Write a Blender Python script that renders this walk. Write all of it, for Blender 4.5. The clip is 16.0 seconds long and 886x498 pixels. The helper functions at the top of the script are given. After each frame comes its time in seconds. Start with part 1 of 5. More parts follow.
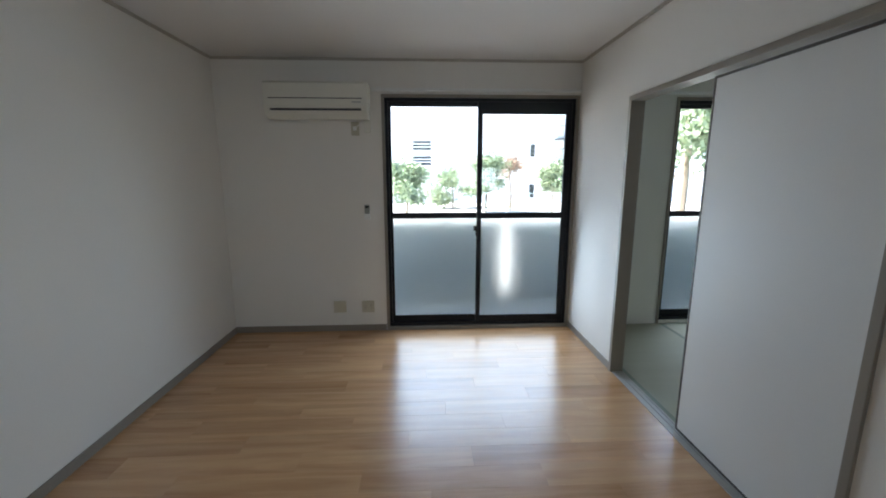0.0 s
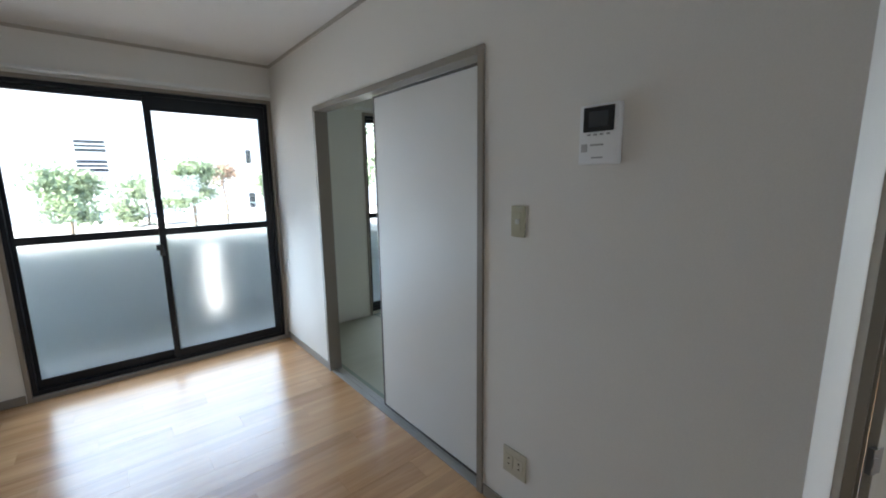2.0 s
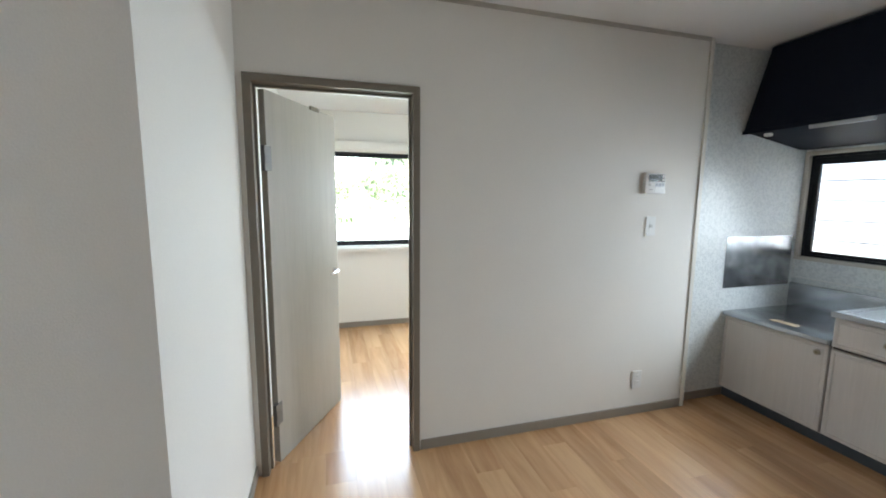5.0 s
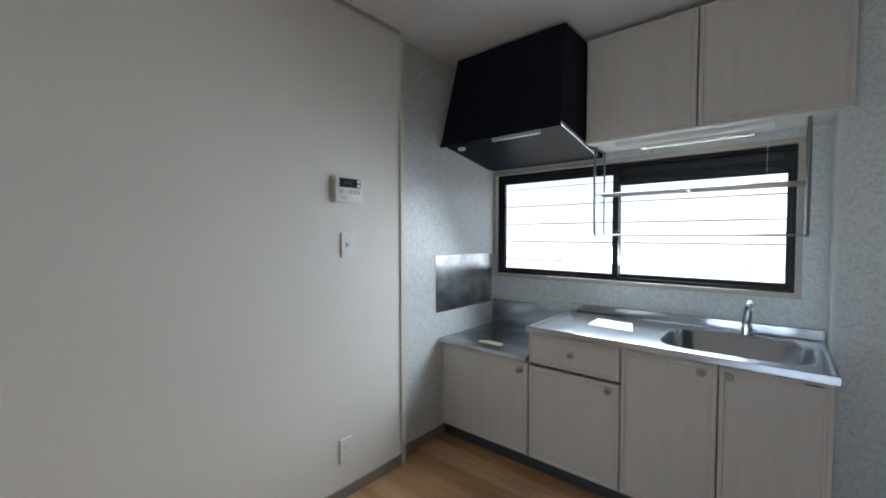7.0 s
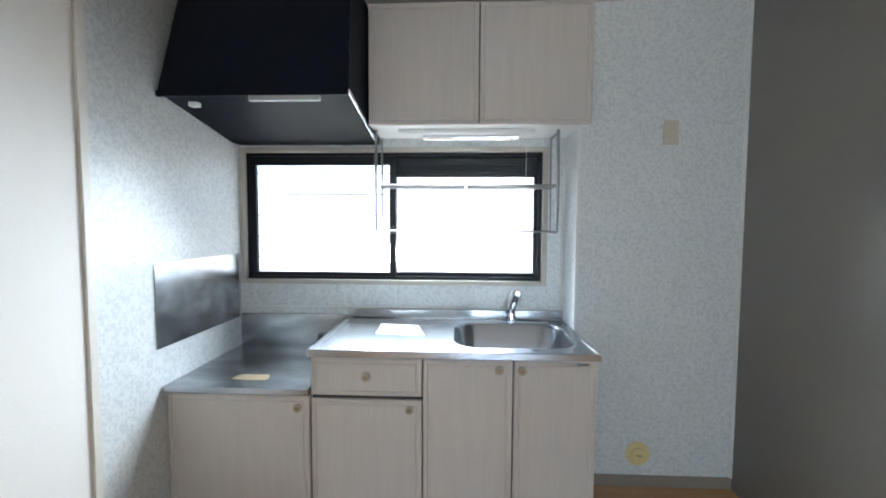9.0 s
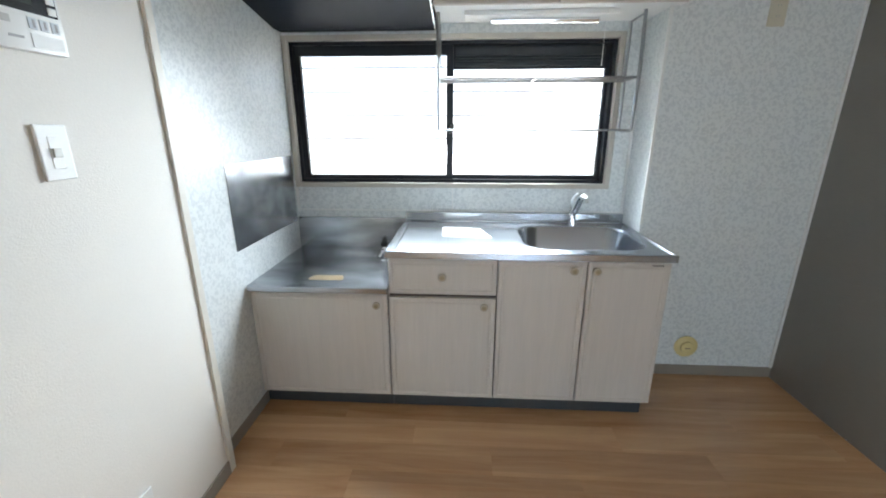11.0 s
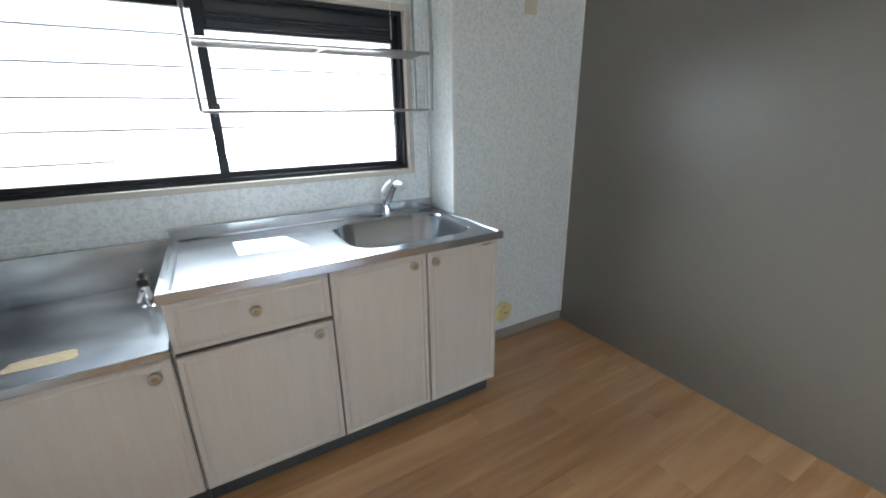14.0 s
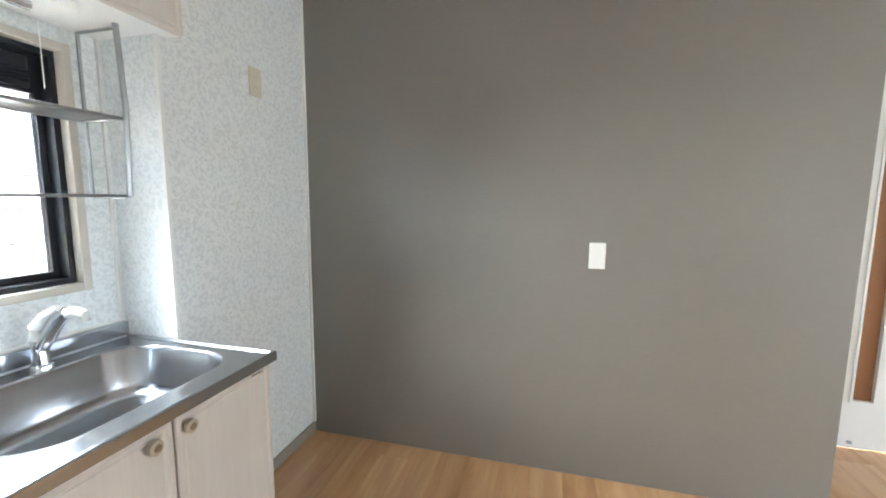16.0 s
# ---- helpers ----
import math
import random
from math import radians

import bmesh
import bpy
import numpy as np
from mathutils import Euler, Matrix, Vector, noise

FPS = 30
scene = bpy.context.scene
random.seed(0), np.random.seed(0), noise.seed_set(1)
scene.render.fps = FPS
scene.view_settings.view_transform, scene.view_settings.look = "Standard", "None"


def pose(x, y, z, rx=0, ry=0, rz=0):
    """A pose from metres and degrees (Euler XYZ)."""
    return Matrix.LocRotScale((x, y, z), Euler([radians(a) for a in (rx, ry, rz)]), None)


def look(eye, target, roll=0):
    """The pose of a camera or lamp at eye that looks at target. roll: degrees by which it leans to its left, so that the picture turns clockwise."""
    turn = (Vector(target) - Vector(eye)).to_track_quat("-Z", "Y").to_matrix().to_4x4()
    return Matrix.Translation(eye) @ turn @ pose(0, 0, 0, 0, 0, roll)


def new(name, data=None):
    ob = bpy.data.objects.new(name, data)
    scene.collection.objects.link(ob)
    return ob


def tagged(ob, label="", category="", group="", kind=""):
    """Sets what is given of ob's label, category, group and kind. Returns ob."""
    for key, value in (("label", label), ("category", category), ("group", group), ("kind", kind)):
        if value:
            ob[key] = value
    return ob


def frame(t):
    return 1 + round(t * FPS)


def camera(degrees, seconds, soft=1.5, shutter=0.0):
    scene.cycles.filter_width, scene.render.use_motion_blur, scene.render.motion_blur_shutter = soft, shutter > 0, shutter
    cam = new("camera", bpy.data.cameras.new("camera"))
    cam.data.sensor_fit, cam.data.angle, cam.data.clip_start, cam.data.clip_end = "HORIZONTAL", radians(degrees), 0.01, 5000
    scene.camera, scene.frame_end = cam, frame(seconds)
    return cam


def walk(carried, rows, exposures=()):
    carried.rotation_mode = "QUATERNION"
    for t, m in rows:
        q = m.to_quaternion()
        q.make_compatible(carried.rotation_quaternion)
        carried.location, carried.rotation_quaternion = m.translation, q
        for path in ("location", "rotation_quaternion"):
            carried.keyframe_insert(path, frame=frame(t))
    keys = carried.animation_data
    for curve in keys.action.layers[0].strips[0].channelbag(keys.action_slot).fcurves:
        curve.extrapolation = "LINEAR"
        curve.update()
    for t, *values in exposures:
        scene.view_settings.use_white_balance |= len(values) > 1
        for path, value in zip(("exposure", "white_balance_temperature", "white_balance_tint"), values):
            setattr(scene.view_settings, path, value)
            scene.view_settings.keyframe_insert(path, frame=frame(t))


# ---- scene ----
cam = camera(95.9, 16.0, soft=1.9)
PATH = [
    (0, (0.112, 0.654, 1.467), (0.206, 2.619, 1.104), -0.1),
    (0.5, (0.109, 0.648, 1.473), (0.265, 2.614, 1.141), 0.1),
    (1, (0.22, 0.638, 1.437), (0.838, 2.513, 1.122), -0.3),
    (1.5, (0.279, 0.605, 1.449), (1.3, 2.291, 1.112), -0.4),
    (2, (0.311, 0.58, 1.463), (1.578, 2.091, 1.126), -0.7),
    (2.5, (0.345, 0.547, 1.465), (1.784, 1.897, 1.138), 0.0),
    (3, (0.406, 0.515, 1.436), (2.034, 1.641, 1.146), 0.7),
    (3.5, (0.432, 0.516, 1.412), (2.274, 1.262, 1.182), -0.1),
    (4, (0.424, 0.515, 1.385), (2.387, 0.818, 1.156), -1.7),
    (4.5, (0.431, 0.428, 1.381), (2.42, 0.396, 1.177), -0.3),
    (5, (0.475, 0.291, 1.44), (2.381, -0.26, 1.186), 0.5),
    (5.2, (0.491, 0.225, 1.43), (2.343, -0.484, 1.172), 0.6),
    (7.3, (1.032, -0.585, 1.317), (2.166, -2.227, 1.191), 0.2),
    (7.5, (1.114, -0.644, 1.32), (2.107, -2.372, 1.151), 0.4),
    (8, (1.236, -0.779, 1.363), (1.612, -2.743, 1.31), -2.2),
    (8.2, (1.202, -0.807, 1.344), (1.414, -2.794, 1.275), -1.7),
    (10.3, (1.655, -0.78, 1.355), (1.693, -2.769, 1.148), 0.9),
    (10.5, (1.659, -0.799, 1.362), (1.727, -2.782, 1.111), 1.3),
    (11, (1.639, -0.815, 1.321), (1.743, -2.729, 0.75), -0.0),
    (11.5, (1.621, -0.811, 1.314), (1.723, -2.69, 0.635), -1.1),
    (12, (1.626, -0.809, 1.315), (1.769, -2.679, 0.62), -1.8),
    (12.5, (1.626, -0.821, 1.318), (1.731, -2.689, 0.612), -1.9),
    (13, (1.633, -0.852, 1.313), (1.634, -2.722, 0.603), 0.0),
    (13.5, (1.72, -0.996, 1.297), (1.137, -2.811, 0.692), -4.4),
    (14, (1.782, -1.147, 1.28), (0.841, -2.799, 0.659), -1.1),
    (14.5, (1.78, -1.299, 1.31), (0.718, -2.963, 0.991), -2.2),
    (15, (1.793, -1.482, 1.278), (0.248, -2.742, 1.12), -2.4),
    (15.5, (1.85, -1.593, 1.315), (0.006, -2.335, 1.095), -2.9),
    (16, (1.827, -1.594, 1.312), (-0.092, -2.102, 1.073), 0.4),
]
EXPOSURES = [
    (0.0, 2.86, 6330, 11), (2.0, 3.06, 6330, 11), (3.0, 3.19, 6330, 11), (4.0, 3.27, 6450, 10), (4.5, 3.65, 6520, 10), (5.0, 3.9, 6560, 10),
    (7.3, 3.46, 6400, 11), (7.5, 3.46, 6400, 11), (8.0, 3.86, 6380, 11), (10.3, 4.5, 6500, 10), (11.0, 4.36, 6620, 10), (11.5, 4.18, 6620, 10),
    (13.0, 4.15, 6600, 11), (14.0, 4.35, 6680, 11), (14.5, 4.2, 6600, 10), (15.0, 4.03, 6650, 10), (15.5, 4.5, 6800, 11), (16.0, 5.17, 6980, 12)]
walk(cam, [(t, look(eye, target, roll)) for t, eye, target, roll in PATH], EXPOSURES)

# ---- world, sun and exposure ----
world = bpy.data.worlds.new("sky")
scene.world = world
world.use_nodes = True
wn = world.node_tree
sky = wn.nodes.new("ShaderNodeTexSky")
sky.sky_type = "NISHITA"
sky.sun_disc = False
sky.sun_elevation = radians(52)
sky.sun_rotation = radians(273)
wn.links.new(sky.outputs[0], wn.nodes["Background"].inputs[0])
wn.nodes["Background"].inputs[1].default_value = 0.14
sun_data = bpy.data.lights.new("sun", "SUN")
sun_data.energy, sun_data.angle, sun_data.color = 5.0, radians(0.5), (1.0, 0.95, 0.87)
sun = new("sun", sun_data)
sun.matrix_world = look((-12, 0.6, 15), (0, 0, 0))


def sky_lamp(name, eye, target, width, height, watts, color=(0.77, 0.90, 1.0), spread=150):
    """The sky's light in a window's opening, falling in and down."""
    d = bpy.data.lights.new(name, "AREA")
    d.shape, d.size, d.size_y, d.energy, d.color, d.spread = "RECTANGLE", width, height, watts, color, radians(spread)
    new(name, d).matrix_world = look(eye, target)


sky_lamp("balcony_window_light", (0.63, 4.30, 0.62), (0.63, 3.3, 0.47), 1.56, 0.98, 2.0, color=(0.68, 0.85, 1.0))
sky_lamp("tatami_window_light", (3.3, 4.34, 0.62), (3.3, 3.34, 0.47), 1.56, 0.98, 1.5)
sky_lamp("kitchen_window_light", (1.58, -3.065, 1.39), (1.58, -2.065, 0.86), 1.05, 0.6, 1.8, spread=121)
sky_lamp("bedroom_window_light", (4.86, -0.8, 1.41), (3.86, -0.8, 1.05), 2.6, 0.95, 3.9, color=(0.72, 0.87, 1.0))


# ---- materials ----
def mat(name, color, rough=0.6, metal=0.0, bump=0.0, grain=40.0, vary=0.06, blotch=1.2, rough_vary=0.0, stretch=(1, 1, 1), spec=0.5, object_random=0.0, hue=None):
    """A surface with fine grain, broad blotches and relief at two scales, in metres."""
    m = bpy.data.materials.new(name)
    m.use_nodes = True
    nt = m.node_tree
    b = nt.nodes["Principled BSDF"]
    b.inputs["Roughness"].default_value = rough
    b.inputs["Metallic"].default_value = metal
    b.inputs["Specular IOR Level"].default_value = spec
    tc = nt.nodes.new("ShaderNodeTexCoord")
    mp = nt.nodes.new("ShaderNodeMapping")
    mp.inputs["Scale"].default_value = stretch
    geo = nt.nodes.new("ShaderNodeNewGeometry")
    nt.links.new(geo.outputs["Position"], mp.inputs[0])
    fine = nt.nodes.new("ShaderNodeTexNoise")
    fine.inputs["Scale"].default_value = grain
    fine.inputs["Detail"].default_value = 4
    broad = nt.nodes.new("ShaderNodeTexNoise")
    broad.inputs["Scale"].default_value = blotch
    broad.inputs["Detail"].default_value = 3
    nt.links.new(mp.outputs[0], fine.inputs[0])
    nt.links.new(mp.outputs[0], broad.inputs[0])
    add = nt.nodes.new("ShaderNodeMath")
    add.operation = "ADD"
    nt.links.new(fine.outputs[0], add.inputs[0])
    nt.links.new(broad.outputs[0], add.inputs[1])
    ramp = nt.nodes.new("ShaderNodeMapRange")
    ramp.inputs[1].default_value, ramp.inputs[2].default_value = 0.6, 1.4
    ramp.inputs[3].default_value, ramp.inputs[4].default_value = 1 - vary, 1 + vary
    nt.links.new(add.outputs[0], ramp.inputs[0])
    value = ramp.outputs[0]
    if object_random:
        info = nt.nodes.new("ShaderNodeObjectInfo")
        r2 = nt.nodes.new("ShaderNodeMapRange")
        r2.inputs[3].default_value, r2.inputs[4].default_value = 1 - object_random, 1 + object_random
        nt.links.new(info.outputs["Random"], r2.inputs[0])
        mul = nt.nodes.new("ShaderNodeMath")
        mul.operation = "MULTIPLY"
        nt.links.new(value, mul.inputs[0])
        nt.links.new(r2.outputs[0], mul.inputs[1])
        value = mul.outputs[0]
    tint = nt.nodes.new("ShaderNodeVectorMath")
    tint.operation = "SCALE"
    tint.inputs[0].default_value = color[:3]
    nt.links.new(value, tint.inputs[3])
    nt.links.new(tint.outputs[0], b.inputs["Base Color"])
    if rough_vary:
        rr = nt.nodes.new("ShaderNodeMapRange")
        rr.interpolation_type = "SMOOTHSTEP"
        rr.inputs[1].default_value, rr.inputs[2].default_value = 0.15, 0.85
        rr.inputs[3].default_value, rr.inputs[4].default_value = max(0.02, rough - rough_vary), rough + rough_vary
        nt.links.new(broad.outputs[0], rr.inputs[0])
        nt.links.new(rr.outputs[0], b.inputs["Roughness"])
    if bump:
        bp = nt.nodes.new("ShaderNodeBump")
        bp.inputs["Strength"].default_value = 0.6
        bp.inputs["Distance"].default_value = bump
        nt.links.new(fine.outputs[0], bp.inputs["Height"])
        nt.links.new(bp.outputs[0], b.inputs["Normal"])
    return m


def glass(name, rough=0.0, color=(0.95, 0.98, 0.97), bump=0.0):
    m = bpy.data.materials.new(name)
    m.use_nodes = True
    nt = m.node_tree
    b = nt.nodes["Principled BSDF"]
    b.inputs["Base Color"].default_value = (*color, 1)
    b.inputs["Transmission Weight"].default_value = 1.0
    b.inputs["Roughness"].default_value = rough
    b.inputs["IOR"].default_value = 1.45
    if bump:
        n = nt.nodes.new("ShaderNodeTexNoise")
        n.inputs["Scale"].default_value = 120
        bp = nt.nodes.new("ShaderNodeBump")
        bp.inputs["Distance"].default_value = bump
        nt.links.new(n.outputs[0], bp.inputs["Height"])
        nt.links.new(bp.outputs[0], b.inputs["Normal"])
    return m


def wood_floor(name, light, dark):
    """Lacquered floor boards with long grain along x, each board a little different."""
    m = mat(name, light, rough=0.25, vary=0.05, spec=1.0)
    nt = m.node_tree
    b = nt.nodes["Principled BSDF"]
    geo = nt.nodes.new("ShaderNodeNewGeometry")
    info = nt.nodes.new("ShaderNodeObjectInfo")
    shift = nt.nodes.new("ShaderNodeVectorMath")
    shift.operation = "SCALE"
    shift.inputs[0].default_value = (37.0, 11.0, 5.0)
    nt.links.new(info.outputs["Random"], shift.inputs[3])
    add = nt.nodes.new("ShaderNodeVectorMath")
    nt.links.new(geo.outputs["Position"], add.inputs[0])
    nt.links.new(shift.outputs[0], add.inputs[1])
    mp = nt.nodes.new("ShaderNodeMapping")
    mp.inputs["Scale"].default_value = (0.8, 8.0, 1.0)
    nt.links.new(add.outputs[0], mp.inputs[0])
    n = nt.nodes.new("ShaderNodeTexNoise")
    n.inputs["Scale"].default_value = 1.6
    n.inputs["Detail"].default_value = 7
    n.inputs["Roughness"].default_value = 0.62
    n.inputs["Distortion"].default_value = 0.5
    nt.links.new(mp.outputs[0], n.inputs[0])
    mix = nt.nodes.new("ShaderNodeMath")
    mix.operation = "MULTIPLY_ADD"
    mix.inputs[1].default_value = 0.22
    nt.links.new(info.outputs["Random"], mix.inputs[0])
    nt.links.new(n.outputs[0], mix.inputs[2])
    ramp = nt.nodes.new("ShaderNodeValToRGB")
    ramp.color_ramp.elements[0].position = 0.34
    ramp.color_ramp.elements[0].color = (*dark, 1)
    ramp.color_ramp.elements[1].position = 0.80
    ramp.color_ramp.elements[1].color = (*light, 1)
    nt.links.new(mix.outputs[0], ramp.inputs[0])
    # each board is printed as two strips of a different tone
    sep = nt.nodes.new("ShaderNodeSeparateXYZ")
    nt.links.new(geo.outputs["Position"], sep.inputs[0])
    strip = nt.nodes.new("ShaderNodeMath")
    strip.operation = "SNAP"
    strip.inputs[1].default_value = 0.0755
    nt.links.new(sep.outputs["Y"], strip.inputs[0])
    seedv = nt.nodes.new("ShaderNodeCombineXYZ")
    nt.links.new(strip.outputs[0], seedv.inputs[0])
    nt.links.new(info.outputs["Random"], seedv.inputs[1])
    white = nt.nodes.new("ShaderNodeTexWhiteNoise")
    nt.links.new(seedv.outputs[0], white.inputs["Vector"])
    tone = nt.nodes.new("ShaderNodeMapRange")
    tone.inputs[3].default_value, tone.inputs[4].default_value = 0.92, 1.08
    nt.links.new(white.outputs["Value"], tone.inputs[0])
    toned = nt.nodes.new("ShaderNodeVectorMath")
    toned.operation = "SCALE"
    nt.links.new(ramp.outputs[0], toned.inputs[0])
    nt.links.new(tone.outputs[0], toned.inputs[3])
    nt.links.new(toned.outputs[0], b.inputs["Base Color"])
    return m


def speckle(name, base, spot):
    """Printed wall panel with a soft grey stone mottle."""
    m = mat(name, base, rough=0.36)
    nt = m.node_tree
    b = nt.nodes["Principled BSDF"]
    geo = nt.nodes.new("ShaderNodeNewGeometry")
    v = nt.nodes.new("ShaderNodeTexVoronoi")
    v.inputs["Scale"].default_value = 115
    n = nt.nodes.new("ShaderNodeTexNoise")
    n.inputs["Scale"].default_value = 54
    n.inputs["Detail"].default_value = 5
    n2 = nt.nodes.new("ShaderNodeTexNoise")
    n2.inputs["Scale"].default_value = 110
    for k in (v, n, n2):
        nt.links.new(geo.outputs["Position"], k.inputs[0])
    sep = nt.nodes.new("ShaderNodeSeparateColor")
    nt.links.new(v.outputs["Color"], sep.inputs[0])
    mul = nt.nodes.new("ShaderNodeMath")
    mul.operation = "MULTIPLY_ADD"
    mul.inputs[1].default_value = 0.33
    nt.links.new(sep.outputs[0], mul.inputs[0])
    nt.links.new(n.outputs[0], mul.inputs[2])
    add = nt.nodes.new("ShaderNodeMath")
    add.operation = "MULTIPLY_ADD"
    add.inputs[1].default_value = 0.25
    nt.links.new(n2.outputs[0], add.inputs[0])
    nt.links.new(mul.outputs[0], add.inputs[2])
    ramp = nt.nodes.new("ShaderNodeValToRGB")
    ramp.color_ramp.elements[0].position = 0.66
    ramp.color_ramp.elements[0].color = (*spot, 1)
    ramp.color_ramp.elements[1].position = 0.84
    ramp.color_ramp.elements[1].color = (*base, 1)
    nt.links.new(add.outputs[0], ramp.inputs[0])
    nt.links.new(ramp.outputs[0], b.inputs["Base Color"])
    return m


def steel_mat(name, color, rough, smear):
    """Stainless steel; smear: how much wiped grease dulls it in clouds."""
    m = mat(name, color, rough=rough, metal=1.0, vary=0.03, blotch=5.0, grain=300)
    if smear:
        nt = m.node_tree
        geo = nt.nodes.new("ShaderNodeNewGeometry")
        n = nt.nodes.new("ShaderNodeTexNoise")
        n.inputs["Scale"].default_value = 5.0
        n.inputs["Detail"].default_value = 2
        n.inputs["Roughness"].default_value = 0.5
        n.inputs["Distortion"].default_value = 0.0
        wipe = nt.nodes.new("ShaderNodeMapping")
        wipe.inputs["Scale"].default_value = (0.7, 1.6, 2.2)
        wipe.inputs["Rotation"].default_value = (0.0, 0.1, 0.35)
        nt.links.new(geo.outputs["Position"], wipe.inputs[0])
        nt.links.new(wipe.outputs[0], n.inputs[0])
        b = nt.nodes["Principled BSDF"]
        # a wiped greasy film dulls the metal
        c = nt.nodes.new("ShaderNodeMapRange")
        c.interpolation_type = "SMOOTHSTEP"
        c.inputs[1].default_value, c.inputs[2].default_value = 0.22, 0.78
        c.inputs[3].default_value, c.inputs[4].default_value = 1 - smear, 1 + smear
        nt.links.new(n.outputs[0], c.inputs[0])
        k = nt.nodes.new("ShaderNodeVectorMath")
        k.operation = "SCALE"
        k.inputs[0].default_value = color
        nt.links.new(c.outputs[0], k.inputs[3])
        nt.links.new(k.outputs[0], b.inputs["Base Color"])
    return m


WALL = mat("white wallpaper", (0.805, 0.775, 0.725), rough=0.75, bump=0.001, grain=210, vary=0.035, blotch=0.8)
TATAMI_WALL = mat("olive white wallpaper", (0.75, 0.735, 0.675), rough=0.75, bump=0.001, grain=210, vary=0.035, blotch=0.8)
CEILING = mat("ceiling paper", (0.78, 0.76, 0.74), rough=0.85, bump=0.0012, grain=180, vary=0.03, blotch=1.0)
DARK_WALL = mat("grey accent wallpaper", (0.200, 0.186, 0.168), rough=0.34, spec=0.75, bump=0.0007, grain=170, vary=0.06, blotch=0.9, stretch=(1, 0.12, 1.6))
TAUPE = mat("taupe painted trim", (0.27, 0.235, 0.195), rough=0.42, vary=0.06, bump=0.0002, grain=120)
TAUPE_DARK = mat("brown taupe door frame", (0.19, 0.16, 0.125), rough=0.42, vary=0.06, bump=0.0002, grain=120)
ROCKER = mat("pale grey rocker", (0.62, 0.62, 0.58), rough=0.4, vary=0.02)
OLIVE_CREAM = mat("aged olive cream plastic", (0.47, 0.44, 0.31), rough=0.35, vary=0.03)
CREAM = mat("cream plastic", (0.56, 0.52, 0.41), rough=0.4, vary=0.03)
WHITE = mat("white plastic", (0.8, 0.8, 0.78), rough=0.35, vary=0.02)
PHONE_WHITE = mat("bright white plastic", (0.88, 0.885, 0.885), rough=0.3, vary=0.01)
IVORY = mat("ivory air conditioner plastic", (0.74, 0.72, 0.64), rough=0.4, vary=0.02)
BLACK = mat("black anodised aluminium", (0.010, 0.011, 0.015), rough=0.42, vary=0.08, spec=0.3)
VENT_BLACK = mat("glossy black vent cover", (0.012, 0.014, 0.018), rough=0.28, vary=0.06)
BLACK_PLASTIC = mat("black plastic", (0.012, 0.012, 0.013), rough=0.25, vary=0.05)
GREY_PLASTIC = mat("grey plastic", (0.35, 0.35, 0.35), rough=0.4, vary=0.03)
FUSUMA = mat("pale fusuma paper", (0.74, 0.735, 0.71), rough=0.42, vary=0.03, bump=0.0003, grain=200)
FLOOR = wood_floor("lacquered beech boards", (0.645, 0.385, 0.195), (0.42, 0.207, 0.088))
CAB = mat("whitewashed wood laminate", (0.585, 0.533, 0.486), rough=0.42, vary=0.055, grain=9, blotch=2.0, stretch=(14, 14, 0.8), object_random=0.02)
DOOR = mat("pale grained door laminate", (0.45, 0.425, 0.375), rough=0.5, vary=0.08, grain=9, blotch=2.0, stretch=(14, 14, 0.8))
KICK = mat("dark grey plinth", (0.045, 0.05, 0.055), rough=0.55, vary=0.1)
PANEL = speckle("mottled stone print panel", (0.715, 0.738, 0.733), (0.592, 0.618, 0.62))
STEEL = steel_mat("brushed stainless steel", (0.43, 0.45, 0.48), 0.21, 0.0)
STEEL_WORN = steel_mat("smeared stainless steel", (0.42, 0.435, 0.46), 0.25, 0.38)
HINGE = mat("dull steel hinge", (0.22, 0.22, 0.22), rough=0.4, metal=0.7, vary=0.05)
RACK = mat("satin steel wire", (0.34, 0.35, 0.36), rough=0.3, metal=0.85, vary=0.03)
CHROME = mat("chrome", (0.75, 0.76, 0.78), rough=0.12, metal=1.0, vary=0.02)
HOOD = mat("matt black enamel", (0.006, 0.008, 0.015), rough=0.55, vary=0.1, spec=0.11)
TATAMI = mat("pale green tatami", (0.37, 0.365, 0.275), rough=0.7, vary=0.07, grain=160, stretch=(1, 8, 1), bump=0.0006, object_random=0.04)
TATAMI_EDGE = mat("green tatami border", (0.22, 0.26, 0.20), rough=0.7, vary=0.05)
PARAPET = mat("grey painted parapet", (0.34, 0.37, 0.365), rough=0.8, vary=0.06, bump=0.001, grain=60)
CONCRETE = mat("painted concrete parapet", (0.62, 0.65, 0.68), rough=0.8, vary=0.06, bump=0.001, grain=60)
FACADE = mat("white rendered facade", (0.8, 0.79, 0.77), rough=0.8, vary=0.04)
GRASS = mat("mown grass", (0.06, 0.095, 0.022), rough=0.95, spec=0.05, vary=0.35, grain=30, blotch=0.7, bump=0.01)
ASPHALT = mat("pale paved ground", (0.36, 0.35, 0.33), rough=0.9, vary=0.12, grain=30, blotch=0.4)
LEAF = mat("green leaves", (0.19, 0.235, 0.15), rough=0.7, vary=0.2, grain=4, blotch=1.5)
LEAF_RED = mat("reddish leaves", (0.27, 0.19, 0.14), rough=0.6, vary=0.3, grain=4, blotch=1.5)
